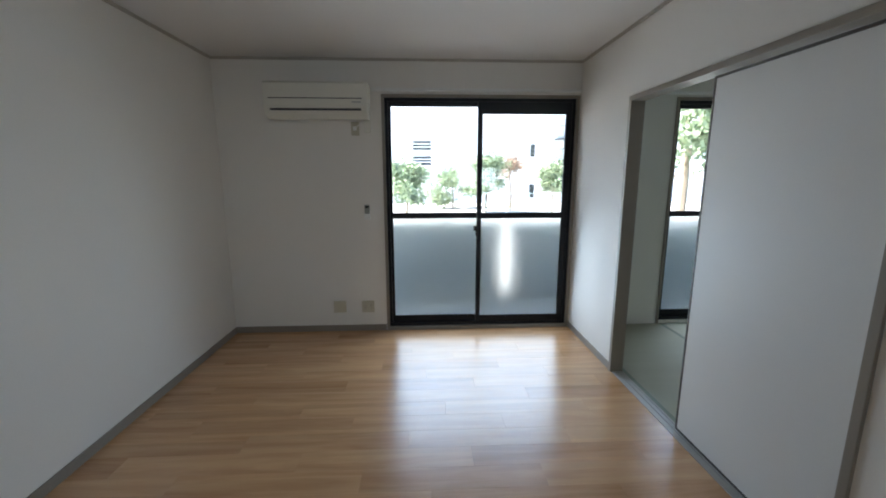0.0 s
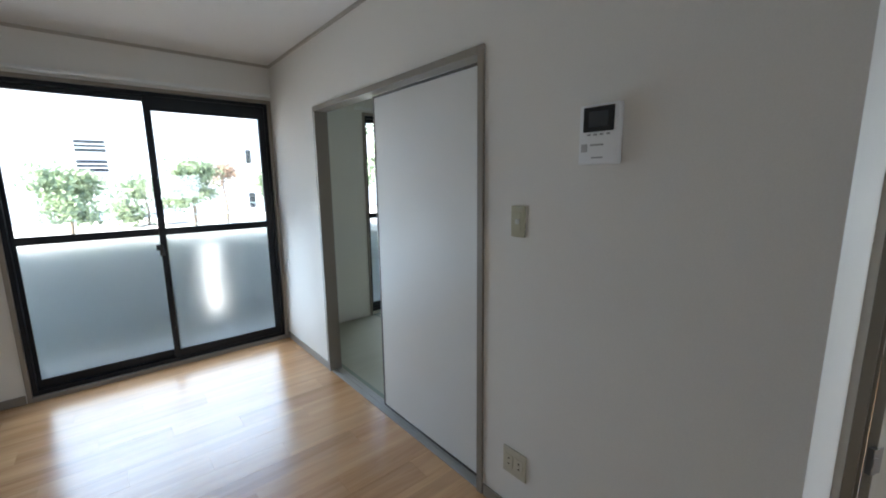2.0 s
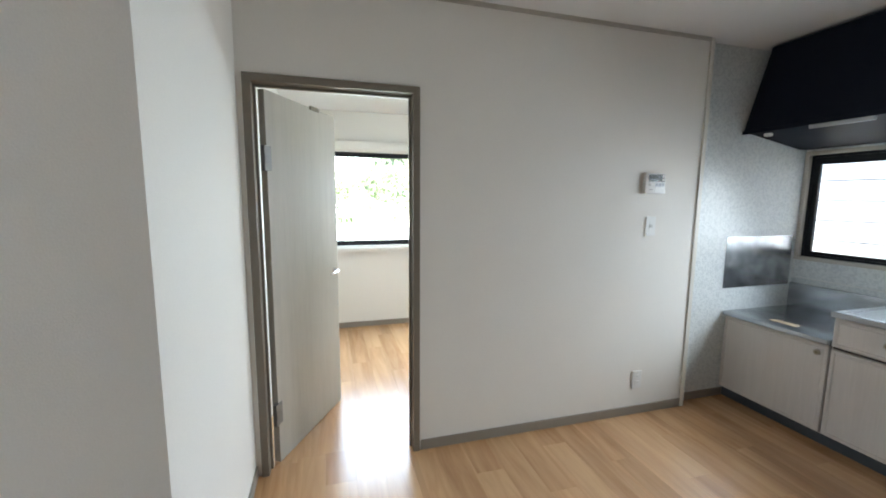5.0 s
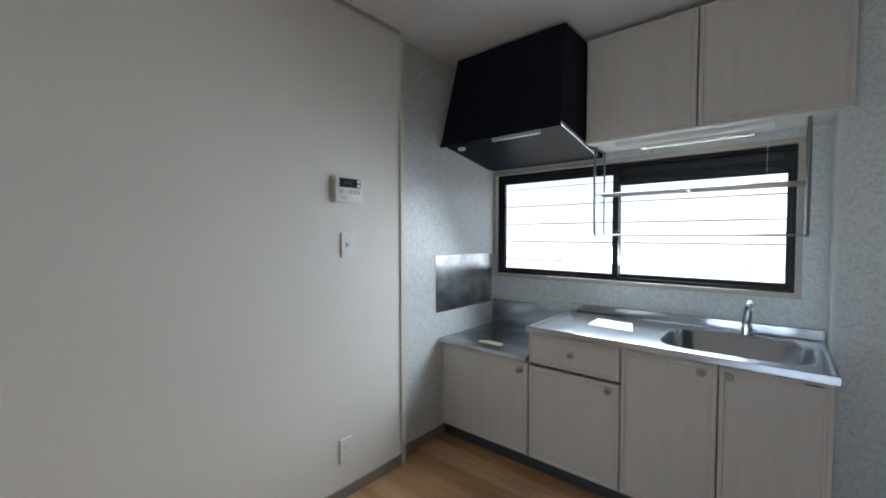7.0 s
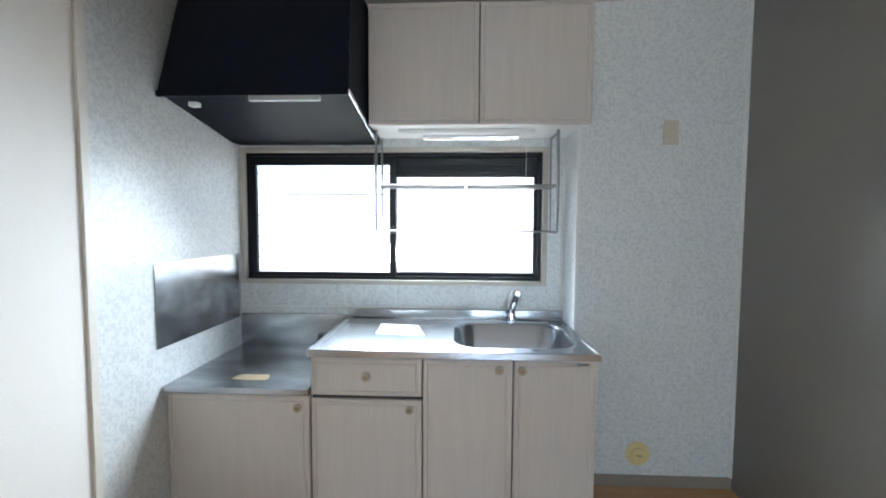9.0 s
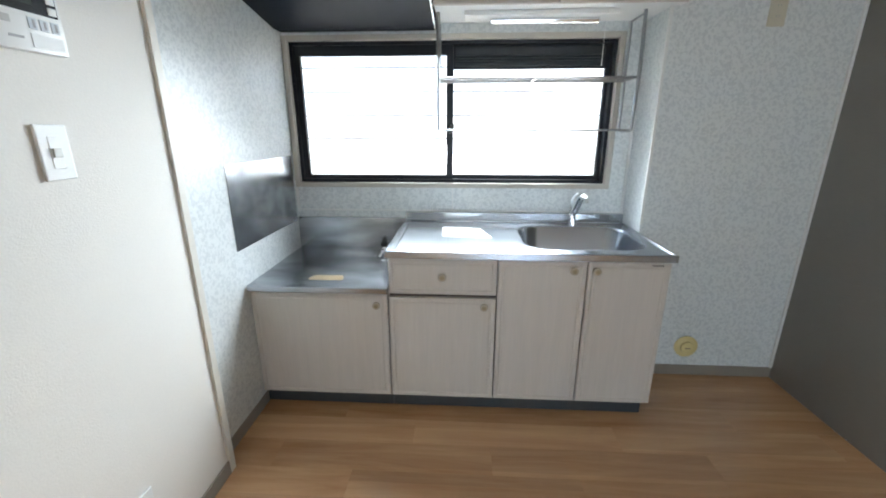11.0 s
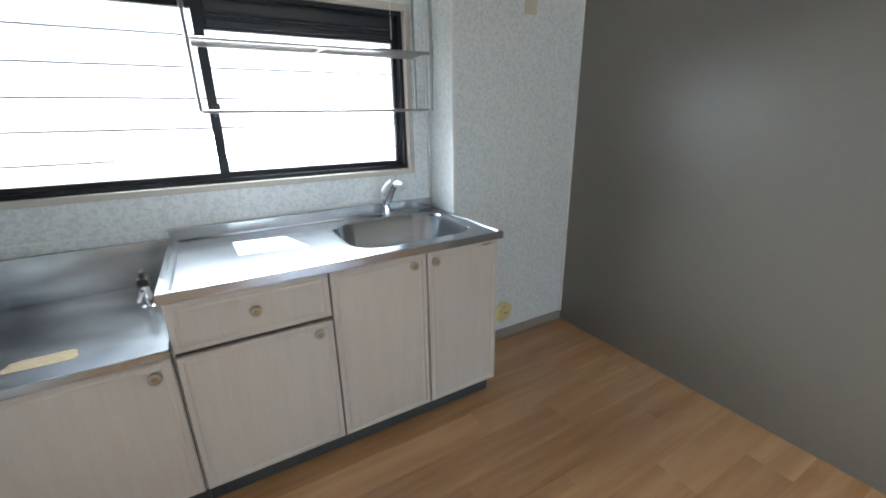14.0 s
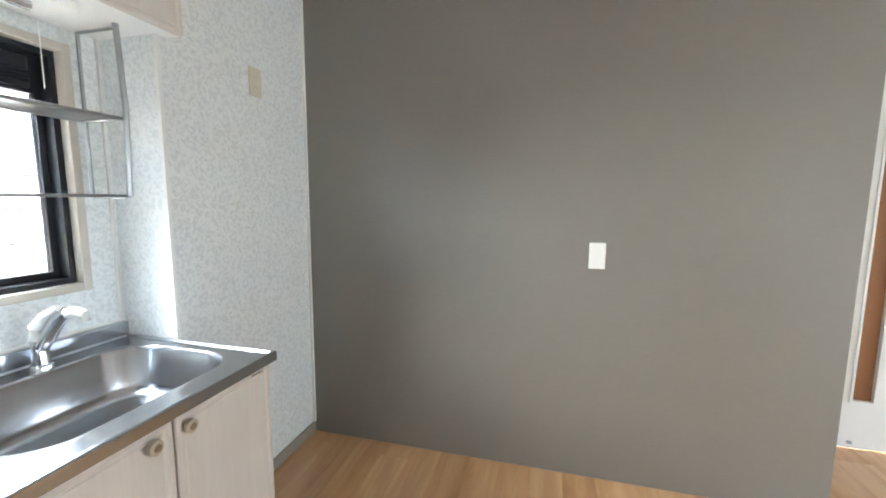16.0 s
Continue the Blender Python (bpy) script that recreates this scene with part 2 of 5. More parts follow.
for leaf in (LEAF, LEAF_RED):
    lt = leaf.node_tree
    lb = lt.nodes["Principled BSDF"]
    lb.inputs["Specular IOR Level"].default_value = 0.2
    thin = lt.nodes.new("ShaderNodeBsdfTranslucent")
    thin.inputs[0].default_value = (0.035, 0.045, 0.02, 1) if leaf == LEAF else (0.04, 0.03, 0.02, 1)
    both = lt.nodes.new("ShaderNodeAddShader")
    lt.links.new(lb.outputs[0], both.inputs[0])
    lt.links.new(thin.outputs[0], both.inputs[1])
    lt.links.new(both.outputs[0], lt.nodes["Material Output"].inputs[0])
BARK = mat("bark", (0.20, 0.16, 0.12), rough=0.9, vary=0.2, grain=25)
CLEAR = glass("clear glass")
FROSTED = glass("frosted patterned glass", rough=0.33, color=(0.86, 0.91, 0.90), bump=0.0002)
WINDOW_DARK = mat("dark window glass", (0.03, 0.035, 0.04), rough=0.1)


# ---- mesh helpers ----
def box(bm, x0, x1, y0, y1, z0, z1):
    v = [bm.verts.new(p) for p in ((x0, y0, z0), (x1, y0, z0), (x1, y1, z0), (x0, y1, z0), (x0, y0, z1), (x1, y0, z1), (x1, y1, z1), (x0, y1, z1))]
    for f in ((3, 2, 1, 0), (4, 5, 6, 7), (0, 1, 5, 4), (1, 2, 6, 5), (2, 3, 7, 6), (3, 0, 4, 7)):
        bm.faces.new([v[i] for i in f])
    return v


def bevelled(bm, r, segments=2):
    bmesh.ops.bevel(bm, geom=list(bm.edges), offset=r, segments=segments, affect="EDGES", profile=0.6)
    return bm


def boxes(*dims, r=0.0, segments=2):
    bm = bmesh.new()
    for d in dims:
        box(bm, *d)
    return bevelled(bm, r, segments) if r else bm


def tube(bm, points, radius, sides=10):
    """A round rod through points."""
    rings = []
    pts = [Vector(p) for p in points]
    for i, p in enumerate(pts):
        d = (pts[min(i + 1, len(pts) - 1)] - pts[max(i - 1, 0)]).normalized()
        side = d.cross(Vector((0, 0, 1)) if abs(d.z) < 0.9 else Vector((1, 0, 0))).normalized()
        up = side.cross(d)
        r = radius[i] if isinstance(radius, (list, tuple)) else radius
        rings.append([bm.verts.new(p + side * r * math.cos(2 * math.pi * k / sides) + up * r * math.sin(2 * math.pi * k / sides)) for k in range(sides)])
    for a, b in zip(rings, rings[1:]):
        for k in range(sides):
            bm.faces.new((a[k], a[(k + 1) % sides], b[(k + 1) % sides], b[k]))
    bm.faces.new(rings[0][::-1])
    bm.faces.new(rings[-1])
    return bm


def disc(bm, centre, axis, radius, depth, sides=32, taper=1.0):
    """A round plate at centre that stands out by depth along axis."""
    a = Vector(axis).normalized()
    return tube(bm, [Vector(centre), Vector(centre) + a * depth], [radius, radius * taper], sides)


def mesh_object(name, bm, material, smooth=False):
    bmesh.ops.recalc_face_normals(bm, faces=bm.faces)
    me = bpy.data.meshes.new(name)
    bm.to_mesh(me)
    bm.free()
    me.materials.append(material)
    if smooth:
        for p in me.polygons:
            p.use_smooth = True
        me.set_sharp_from_angle(angle=radians(38))
    return new(name, me)


def part(name, bm, material, parent, label="", smooth=False):
    ob = mesh_object(name, bm, material, smooth)
    ob.parent = parent
    ob.matrix_parent_inverse = parent.matrix_basis.inverted()
    return tagged(ob, label)


def thing(name, at, label, category, group="", kind=""):
    ob = new(name)
    ob.empty_display_size = 0.1
    ob.matrix_basis = pose(*at)
    return tagged(ob, label, category, group, kind)


def structure(name, bm, material, label, category):
    return tagged(mesh_object(name, bm, material), label, category, kind="structure")

# ---- plan ----
CEIL = 2.45
WEST, EAST, NORTH = -1.67, 1.52, 4.33      # living room
DOOR_X, PANEL_X = 2.565, 2.622             # wall with the bedroom door, kitchen side panel
BACK, FRONT = -3.10, -2.85                 # recessed window wall and wall beside it
DARK_X = -0.07                             # grey accent wall
RETURN_Y = 0.678                           # end of the wall with the door phone
ALCOVE_X = 0.745                           # side of the window recess
WIN = (-0.225, 1.485, 0.03, 2.136)          # balcony window
TWIN = (2.45, 4.15, 0.03, 2.136)            # window of the tatami room
KWIN = (0.840, 2.615, 1.006, 1.795)            # kitchen window with its casing
WT = 0.082
BEDX = 4.90
BWIN = (-2.2, 0.6, 0.885, 1.945)         # bedroom window, along y
BEDCEIL = 2.33

# ---- walls ----
structure("wall_west", boxes((WEST - 0.12, WEST, 0.95, NORTH + 0.15, 0, CEIL)), WALL, "white embossed wallpaper on the long blank living room wall", "wall")
structure("wall_north", boxes((WEST, WIN[0] - 0.02, NORTH, NORTH + 0.15, 0, CEIL), (WIN[1] + 0.02, EAST + 0.001, NORTH, NORTH + 0.15, 0, CEIL), (WIN[0] - 0.02, WIN[1] + 0.02, NORTH, NORTH + 0.15, WIN[3] + 0.02, CEIL), (WIN[0] - 0.02, WIN[1] + 0.02, NORTH, NORTH + 0.15, -0.1, WIN[2] - 0.02)), WALL, "white wallpaper around the balcony window", "wall")
FY0, FY1, FZ = 1.783, 3.40, 1.955          # clear opening of the sliding doors
structure("wall_door_phone", boxes((EAST, EAST + WT, RETURN_Y, FY0 - 0.03, 0, CEIL), (EAST, EAST + WT, FY1 + 0.03, NORTH + 0.15, 0, CEIL), (EAST, EAST + WT, FY0 - 0.03, FY1 + 0.03, FZ + 0.03, CEIL)), WALL, "white wallpaper around the sliding door opening", "wall")
structure("wall_return", boxes((EAST + WT, DOOR_X + 0.1, RETURN_Y, RETURN_Y + 0.12, 0, CEIL)), WALL, "short white return wall beside the bedroom door", "wall")
DY0, DY1, DZ = -0.145, 0.615, 1.965         # clear opening of the bedroom door
structure("wall_east", boxes((DOOR_X, DOOR_X + 0.1, -2.07, DY0 - 0.03, 0, CEIL), (PANEL_X, DOOR_X + 0.1, BACK - 0.1, -2.07, 0, CEIL), (DOOR_X, DOOR_X + 0.1, DY1 + 0.03, RETURN_Y, 0, CEIL), (DOOR_X, DOOR_X + 0.1, DY0 - 0.03, DY1 + 0.03, DZ + 0.03, CEIL)), WALL, "white wallpaper around the bedroom door", "wall")
structure("wall_kitchen_window", boxes((ALCOVE_X, KWIN[0], BACK - 0.12, BACK, 0, CEIL), (KWIN[1], PANEL_X, BACK - 0.12, BACK, 0, CEIL), (KWIN[0], KWIN[1], BACK - 0.12, BACK, 0, KWIN[2]), (KWIN[0], KWIN[1], BACK - 0.12, BACK, KWIN[3], CEIL)), PANEL, "grey mottled panel wall around the kitchen window", "wall")
structure("wall_kitchen_side", boxes((DARK_X - 0.12, ALCOVE_X, BACK - 0.12, FRONT, 0, CEIL)), PANEL, "grey mottled panel wall beside the sink", "wall")
structure("wall_accent", boxes((DARK_X - 0.6, DARK_X, FRONT, -0.42, 0, CEIL)), DARK_WALL, "dark grey accent wallpaper on the dining side", "wall")
structure("wall_hall", boxes((DARK_X - 0.72, DARK_X - 0.6, -0.42, -0.36, 0, CEIL), (DARK_X - 0.72, DARK_X - 0.6, 0.42, 0.95, 0, CEIL), (DARK_X - 0.72, DARK_X - 0.6, -0.36, 0.42, 2.0, CEIL), (WEST - 0.12, DARK_X - 0.72, 0.83, 0.95, 0, CEIL)), WALL, "white wallpaper around the hall door", "wall")
structure("wall_tatami", boxes((EAST + WT, TWIN[0] - 0.02, NORTH + 0.04, NORTH + 0.15, -0.1, CEIL), (TWIN[1] + 0.02, 4.4, NORTH + 0.04, NORTH + 0.15, -0.1, CEIL), (TWIN[0] - 0.02, TWIN[1] + 0.02, NORTH + 0.04, NORTH + 0.15, TWIN[3] + 0.02, CEIL), (TWIN[0], TWIN[1], NORTH + 0.04, NORTH + 0.15, -0.1, TWIN[2]), (4.4, 4.52, 0.8, NORTH + 0.15, 0, CEIL), (DOOR_X + 0.1, 4.52, RETURN_Y + 0.12, RETURN_Y + 0.24, 0, CEIL)), TATAMI_WALL, "olive-tinted white wallpaper in the tatami room", "wall")
structure("wall_bedroom", boxes((BEDX, BEDX + 0.14, -2.3, BWIN[0], 0, CEIL), (BEDX, BEDX + 0.14, BWIN[1], RETURN_Y + 0.12, 0, CEIL), (BEDX, BEDX + 0.14, BWIN[0], BWIN[1], 0, BWIN[2]), (BEDX, BEDX + 0.14, BWIN[0], BWIN[1], BWIN[3], CEIL), (DOOR_X + 0.1, BEDX + 0.14, -2.42, -2.3, 0, CEIL), (DOOR_X + 0.1, BEDX + 0.14, RETURN_Y, RETURN_Y + 0.118, 0, CEIL)), WALL, "white wallpaper in the bedroom", "wall")
structure("ceiling", boxes((WEST - 0.12, BEDX + 0.14, BACK - 0.12, NORTH + 0.15, CEIL, CEIL + 0.2)), CEILING, "white papered ceiling", "ceiling")
structure("ceiling_bedroom", boxes((DOOR_X + 0.1, BEDX, -2.3, RETURN_Y, BEDCEIL, BEDCEIL + 0.05)), CEILING, "white papered bedroom ceiling", "ceiling")
slab = structure("floor_slab", boxes((WEST - 0.12, BEDX + 0.14, BACK - 0.12, NORTH + 0.15, -0.3, -0.016)), CONCRETE, "grey slab under the floor boards", "floor")


# ---- floors ----
def lay_boards(parent, x0, x1, y0, y1, width=0.151, length=0.909):
    """Staggered floor boards along x, clipped to a rectangle."""
    rows = int(math.ceil((y1 - y0) / width - 1e-6))
    meshes = {}
    for r in range(rows):
        ya, yb = y0 + r * width, min(y0 + (r + 1) * width, y1)
        x = x0 - (r * 0.377 % 1.0) * length
        while x < x1 - 1e-4:
            a, b = max(x, x0), min(x + length, x1)
            if b - a > 0.01:
                key = (round(b - a, 3), round(yb - ya, 3))
                if key not in meshes:
                    bm = bmesh.new()
                    w, d, g = b - a, yb - ya, 0.0001
                    lo = [bm.verts.new(p) for p in ((g, g, -0.0155), (w - g, g, -0.0155), (w - g, d - g, -0.0155), (g, d - g, -0.0155))]
                    mid = [bm.verts.new((p.co.x, p.co.y, -0.0004)) for p in lo]
                    c = 0.0004
                    top = [bm.verts.new(p) for p in ((g + c, g + c, 0), (w - g - c, g + c, 0), (w - g - c, d - g - c, 0), (g + c, d - g - c, 0))]
                    for k in range(4):
                        bm.faces.new((lo[k], lo[(k + 1) % 4], mid[(k + 1) % 4], mid[k]))
                        bm.faces.new((mid[k], mid[(k + 1) % 4], top[(k + 1) % 4], top[k]))
                    bm.faces.new(top)
                    me = bpy.data.meshes.new("floor_board")
                    bmesh.ops.recalc_face_normals(bm, faces=bm.faces)
                    bm.to_mesh(me)
                    bm.free()
                    me.materials.append(FLOOR)
                    meshes[key] = me
                ob = new("floor_board", meshes[key])
                ob.parent = parent
                ob.location = (a, ya, 0)
            x += length


def wood_floor_piece(name, label):
    f = thing(name, (0, 0, 0), label, "floor", kind="structure")
    return f


# ---- trim ----
def baseboard(name, *dims):
    return structure(name, boxes(*dims, r=0.002, segments=1), TAUPE, "taupe painted baseboard along the wall", "baseboard")


BH, BT = 0.06, 0.009
baseboard("baseboard_living", (WEST, WEST + BT, 0.95, NORTH, 0, BH), (WEST + BT, WIN[0] - 0.03, NORTH - BT, NORTH, 0, BH), (EAST - BT, EAST, FY1 + 0.04, NORTH, 0, BH), (EAST - BT, EAST, RETURN_Y, FY0 - 0.04, 0, BH))
baseboard("baseboard_kitchen", (EAST, DOOR_X, RETURN_Y - BT, RETURN_Y, 0, BH), (DOOR_X - BT, DOOR_X, -2.05, DY0 - 0.045, 0, BH), (PANEL_X - BT, PANEL_X, -2.5, -2.07, 0, BH), (DARK_X, ALCOVE_X, FRONT, FRONT + BT, 0, BH))
baseboard("baseboard_bedroom", (BEDX - BT, BEDX, -2.3, RETURN_Y, 0, BH))


def frame_boxes(axis, at0, at1, a0, a1, z0, z1, t, sill=False):
    """A rectangular casing round an opening. axis x: the opening runs along x."""
    out = [(a0 - t, a0, z0, z1 + t), (a1, a1 + t, z0, z1 + t), (a0, a1, z1, z1 + t)]
    if sill:
        out = [(a0 - t, a0, z0 - t, z1 + t), (a1, a1 + t, z0 - t, z1 + t), (a0, a1, z1, z1 + t), (a0, a1, z0 - t, z0)]
    if axis == "x":
        return [(p, q, at0, at1, r, s) for p, q, r, s in out]
    return [(at0, at1, p, q, r, s) for p, q, r, s in out]


structure("trim_sliding_door", boxes(*frame_boxes("y", EAST - 0.012, EAST + WT + 0.004, FY0, FY1, 0, FZ, 0.034), r=0.002, segments=1), TAUPE, "taupe wooden frame round the sliding doors", "door frame")
structure("trim_bedroom_door", boxes(*frame_boxes("y", DOOR_X - 0.014, DOOR_X + 0.112, DY0, DY1, 0, DZ, 0.036), *[(DOOR_X + 0.045, DOOR_X + 0.06, DY0, DY0 + 0.012, 0, DZ), (DOOR_X + 0.045, DOOR_X + 0.06, DY1 - 0.012, DY1, 0, DZ), (DOOR_X + 0.045, DOOR_X + 0.06, DY0 + 0.012, DY1 - 0.012, DZ - 0.012, DZ)], r=0.0015, segments=1), TAUPE_DARK, "brown taupe frame round the bedroom door", "door frame")
structure("trim_balcony_window", boxes((WIN[0] - 0.025, WIN[0], NORTH - 0.012, NORTH + 0.05, 0, WIN[3] + 0.025), (WIN[1], WIN[1] + 0.025, NORTH - 0.012, NORTH + 0.05, 0, WIN[3] + 0.025), (WIN[0], WIN[1], NORTH - 0.012, NORTH + 0.05, WIN[3], WIN[3] + 0.025), (WIN[0], WIN[1], NORTH - 0.012, NORTH + 0.05, 0.0, WIN[2])), TAUPE, "taupe casing round the balcony window", "window frame")
structure("trim_tatami_window", boxes((TWIN[0] - 0.025, TWIN[0], NORTH + 0.028, NORTH + 0.09, 0, TWIN[3] + 0.025), (TWIN[1], TWIN[1] + 0.025, NORTH + 0.028, NORTH + 0.09, 0, TWIN[3] + 0.025), (TWIN[0], TWIN[1], NORTH + 0.028, NORTH + 0.09, TWIN[3], TWIN[3] + 0.025)), TAUPE, "taupe casing round the tatami room window", "window frame")
CASING = mat("pale taupe casing", (0.50, 0.46, 0.40), rough=0.45, vary=0.04)
structure("trim_kitchen_window", boxes(*frame_boxes("x", BACK - 0.05, BACK + 0.014, KWIN[0] + 0.026, KWIN[1] - 0.026, KWIN[2] + 0.026, KWIN[3] - 0.026, 0.026, sill=True), r=0.002, segments=1), CASING, "pale taupe casing round the kitchen window", "window frame")
structure("trim_bedroom_window", boxes((BEDX - 0.06, BEDX - 0.021, BWIN[0] - 0.02, BWIN[1] + 0.02, BWIN[2] - 0.028, BWIN[2] + 0.012), (BEDX - 0.045, BEDX - 0.021, BWIN[0] - 0.02, BWIN[1] + 0.02, BWIN[3] - 0.01, BWIN[3] + 0.075), *frame_boxes("y", BEDX - 0.02, BEDX + 0.05, BWIN[0] + 0.03, BWIN[1] - 0.03, BWIN[2] + 0.03, BWIN[3] - 0.03, 0.03, sill=True), r=0.002, segments=1), WALL, "white casing and sill of the bedroom window", "window frame")
structure("trim_ceiling", boxes((WEST, WEST + 0.012, 0.95, NORTH, CEIL - 0.02, CEIL), (WEST + 0.012, EAST, NORTH - 0.012, NORTH, CEIL - 0.02, CEIL), (EAST - 0.012, EAST, RETURN_Y, NORTH - 0.012, CEIL - 0.02, CEIL), (DOOR_X - 0.012, DOOR_X, -2.05, RETURN_Y, CEIL - 0.02, CEIL)), mat("beige ceiling moulding", (0.46, 0.42, 0.36), rough=0.5), "thin beige moulding under the ceiling", "moulding")


# ---- windows ----
def sash(parent, axis, plane, a0, a1, z0, z1, stile, top, bottom, transom, upper, lower, depth=0.028, stile_b=None):
    """One sliding sash with its panes, in a wall along x or along y."""
    def put(p, q, d0, d1, r, s):
        return (p, q, plane + d0, plane + d1, r, s) if axis == "x" else (plane + d0, plane + d1, p, q, r, s)
    e = stile if stile_b is None else stile_b
    bars = [put(a0, a0 + stile, 0, depth, z0, z1), put(a1 - e, a1, 0, depth, z0, z1), put(a0 + stile, a1 - e, 0, depth, z1 - top, z1), put(a0 + stile, a1 - e, 0, depth, z0, z0 + bottom)]
    if transom:
        bars.append(put(a0 + stile, a1 - e, 0, depth, transom - 0.027, transom + 0.027))
    s = part("sash", boxes(*bars), BLACK, parent)
    spans = [(z0 + bottom, transom - 0.027, lower), (transom + 0.027, z1 - top, upper)] if transom else [(z0 + bottom, z1 - top, upper)]
    for r, q, m in spans:
        g = part("pane", boxes(put(a0 + stile, a1 - e, depth / 2 - 0.002, depth / 2 + 0.002, r, q)), m, s)
        g.visible_shadow = False
    return s


def sliding_window(name, axis, plane, a0, a1, z0, z1, label, transom, upper, lower, tops, f=0.032, outward=1, bottom=0.06, stile=0.04, meet=0.025, ends=None):
    """Black aluminium frame with two sashes that pass each other. plane: the inner face."""
    w = thing(name, ((a0 + a1) / 2, plane, z0) if axis == "x" else (plane, (a0 + a1) / 2, z0), label, "window", kind="structure")
    d0, d1 = (0, 0.085 * outward) if outward > 0 else (0.085 * outward, 0)
    def put(p, q, r, s):
        return (p, q, plane + d0, plane + d1, r, s) if axis == "x" else (plane + d0, plane + d1, p, q, r, s)
    part("window_frame", boxes(put(a0, a0 + f, z0, z1), put(a1 - f, a1, z0, z1), put(a0 + f, a1 - f, z1 - f, z1), put(a0 + f, a1 - f, z0, z0 + f)), BLACK, w)
    mid = (a0 + a1) / 2
    in1, in2 = (0.012, 0.045) if outward > 0 else (-0.04, -0.073)
    lo, hi = ends or (stile, stile)
    sash(w, axis, plane + in1, mid - meet, a1 - f, z0 + f, z1 - f, stile, tops[1], bottom, transom, upper, lower, stile_b=hi)
    sash(w, axis, plane + in2, a0 + f, mid + meet, z0 + f, z1 - f, lo, tops[0], bottom, transom, upper, lower, stile_b=stile)
    return w


bal = sliding_window("window_1", "x", NORTH + 0.02, *WIN, "black aluminium sliding balcony window with frosted lower panes", 1.095, CLEAR, FROSTED, (0.036, 0.102), f=0.028, ends=(0.022, 0.05))
tat = sliding_window("window_2", "x", NORTH + 0.055, *TWIN, "black aluminium sliding window in the tatami room", 1.095, CLEAR, FROSTED, (0.036, 0.102), f=0.028, ends=(0.022, 0.05))
kit = sliding_window("window_3", "x", BACK - 0.02, KWIN[0] + 0.026, KWIN[1] - 0.026, KWIN[2] + 0.026, KWIN[3] - 0.026, "black aluminium sliding kitchen window", 0, CLEAR, CLEAR, (0.115, 0.05), f=0.018, outward=-1, bottom=0.022, stile=0.036, meet=0.018, ends=(0.018, 0.03))
bed = sliding_window("window_4", "y", BEDX + 0.03, BWIN[0] + 0.03, BWIN[1] - 0.03, BWIN[2] + 0.03, BWIN[3] - 0.03, "black aluminium sliding bedroom window over the lawn", 0, CLEAR, CLEAR, (0.03, 0.03), f=0.02, outward=1, bottom=0.028, stile=0.035)


def window_lock(parent, x, y, z, s, k=1.0):
    part("lock", boxes((x - 0.016 * k, x + 0.016 * k, min(y, y + s * 0.024), max(y, y + s * 0.024), z - 0.035 * k, z + 0.035 * k), (x - 0.034 * k, x + 0.008 * k, min(y + s * 0.012, y + s * 0.034), max(y + s * 0.012, y + s * 0.034), z + 0.012 * k, z + 0.058 * k), r=0.003), BLACK_PLASTIC, parent, "black crescent lock")


window_lock(bal, 0.608, NORTH + 0.032, 0.945, -1)
window_lock(tat, 3.3, NORTH + 0.067, 0.945, -1)
window_lock(kit, 1.722, BACK - 0.034, 1.32, 1, 0.6)
for z0, z1 in ((1.648, 1.668), (1.674, 1.681), (1.687, 1.694), (1.70, 1.742)):
    part("vent_rib", boxes((KWIN[0] + 0.075, 1.70, BACK - 0.066, BACK - 0.056, z0, z1), r=0.002, segments=1), VENT_BLACK, kit, "glossy black vent rail")

# ---- sliding doors, bedroom door, hall door ----
def fusuma(y0, y1, x, label):
    d = thing("sliding_door", (x, (y0 + y1) / 2, 0.008), label, "sliding door", "fusuma doors")
    part("panel", boxes((x - 0.009, x + 0.009, y0 + 0.016, y1 - 0.016, 0.022, FZ - 0.02)), FUSUMA, d)
    for a, b, z0, z1 in ((y0, y0 + 0.016, 0.008, FZ - 0.006), (y1 - 0.016, y1, 0.008, FZ - 0.006), (y0 + 0.016, y1 - 0.016, 0.008, 0.022), (y0 + 0.016, y1 - 0.016, FZ - 0.02, FZ - 0.006)):
        part("frame_bar", boxes((x - 0.011, x + 0.011, a, b, z0, z1), r=0.0015, segments=1), FRAME_GAP_DARK, d, "dark brown edge strip")
    return d


# lacquer of the sliding door edges; also colours the shade in cabinet gaps
FRAME_GAP_DARK = mat("dark brown lacquer and gap shade", (0.06, 0.048, 0.04), rough=0.4, vary=0.08)
fusuma(FY0 + 0.003, 2.70, EAST + 0.058, "pale fusuma sliding door with a dark edge, half open")
structure("trim_sliding_track", boxes((EAST, EAST + 0.018, FY0, FY1, -0.014, 0.004), (EAST + 0.042, EAST + 0.048, FY0, FY1, -0.014, 0.004), (EAST + 0.072, EAST + WT, FY0, FY1, -0.014, 0.004), (EAST + 0.018, EAST + 0.042, FY0, FY1, -0.014, -0.002), (EAST + 0.048, EAST + 0.072, FY0, FY1, -0.014, -0.002)), mat("grey taupe threshold", (0.38, 0.36, 0.33), rough=0.35, vary=0.05), "grey grooved threshold under the sliding doors", "threshold")


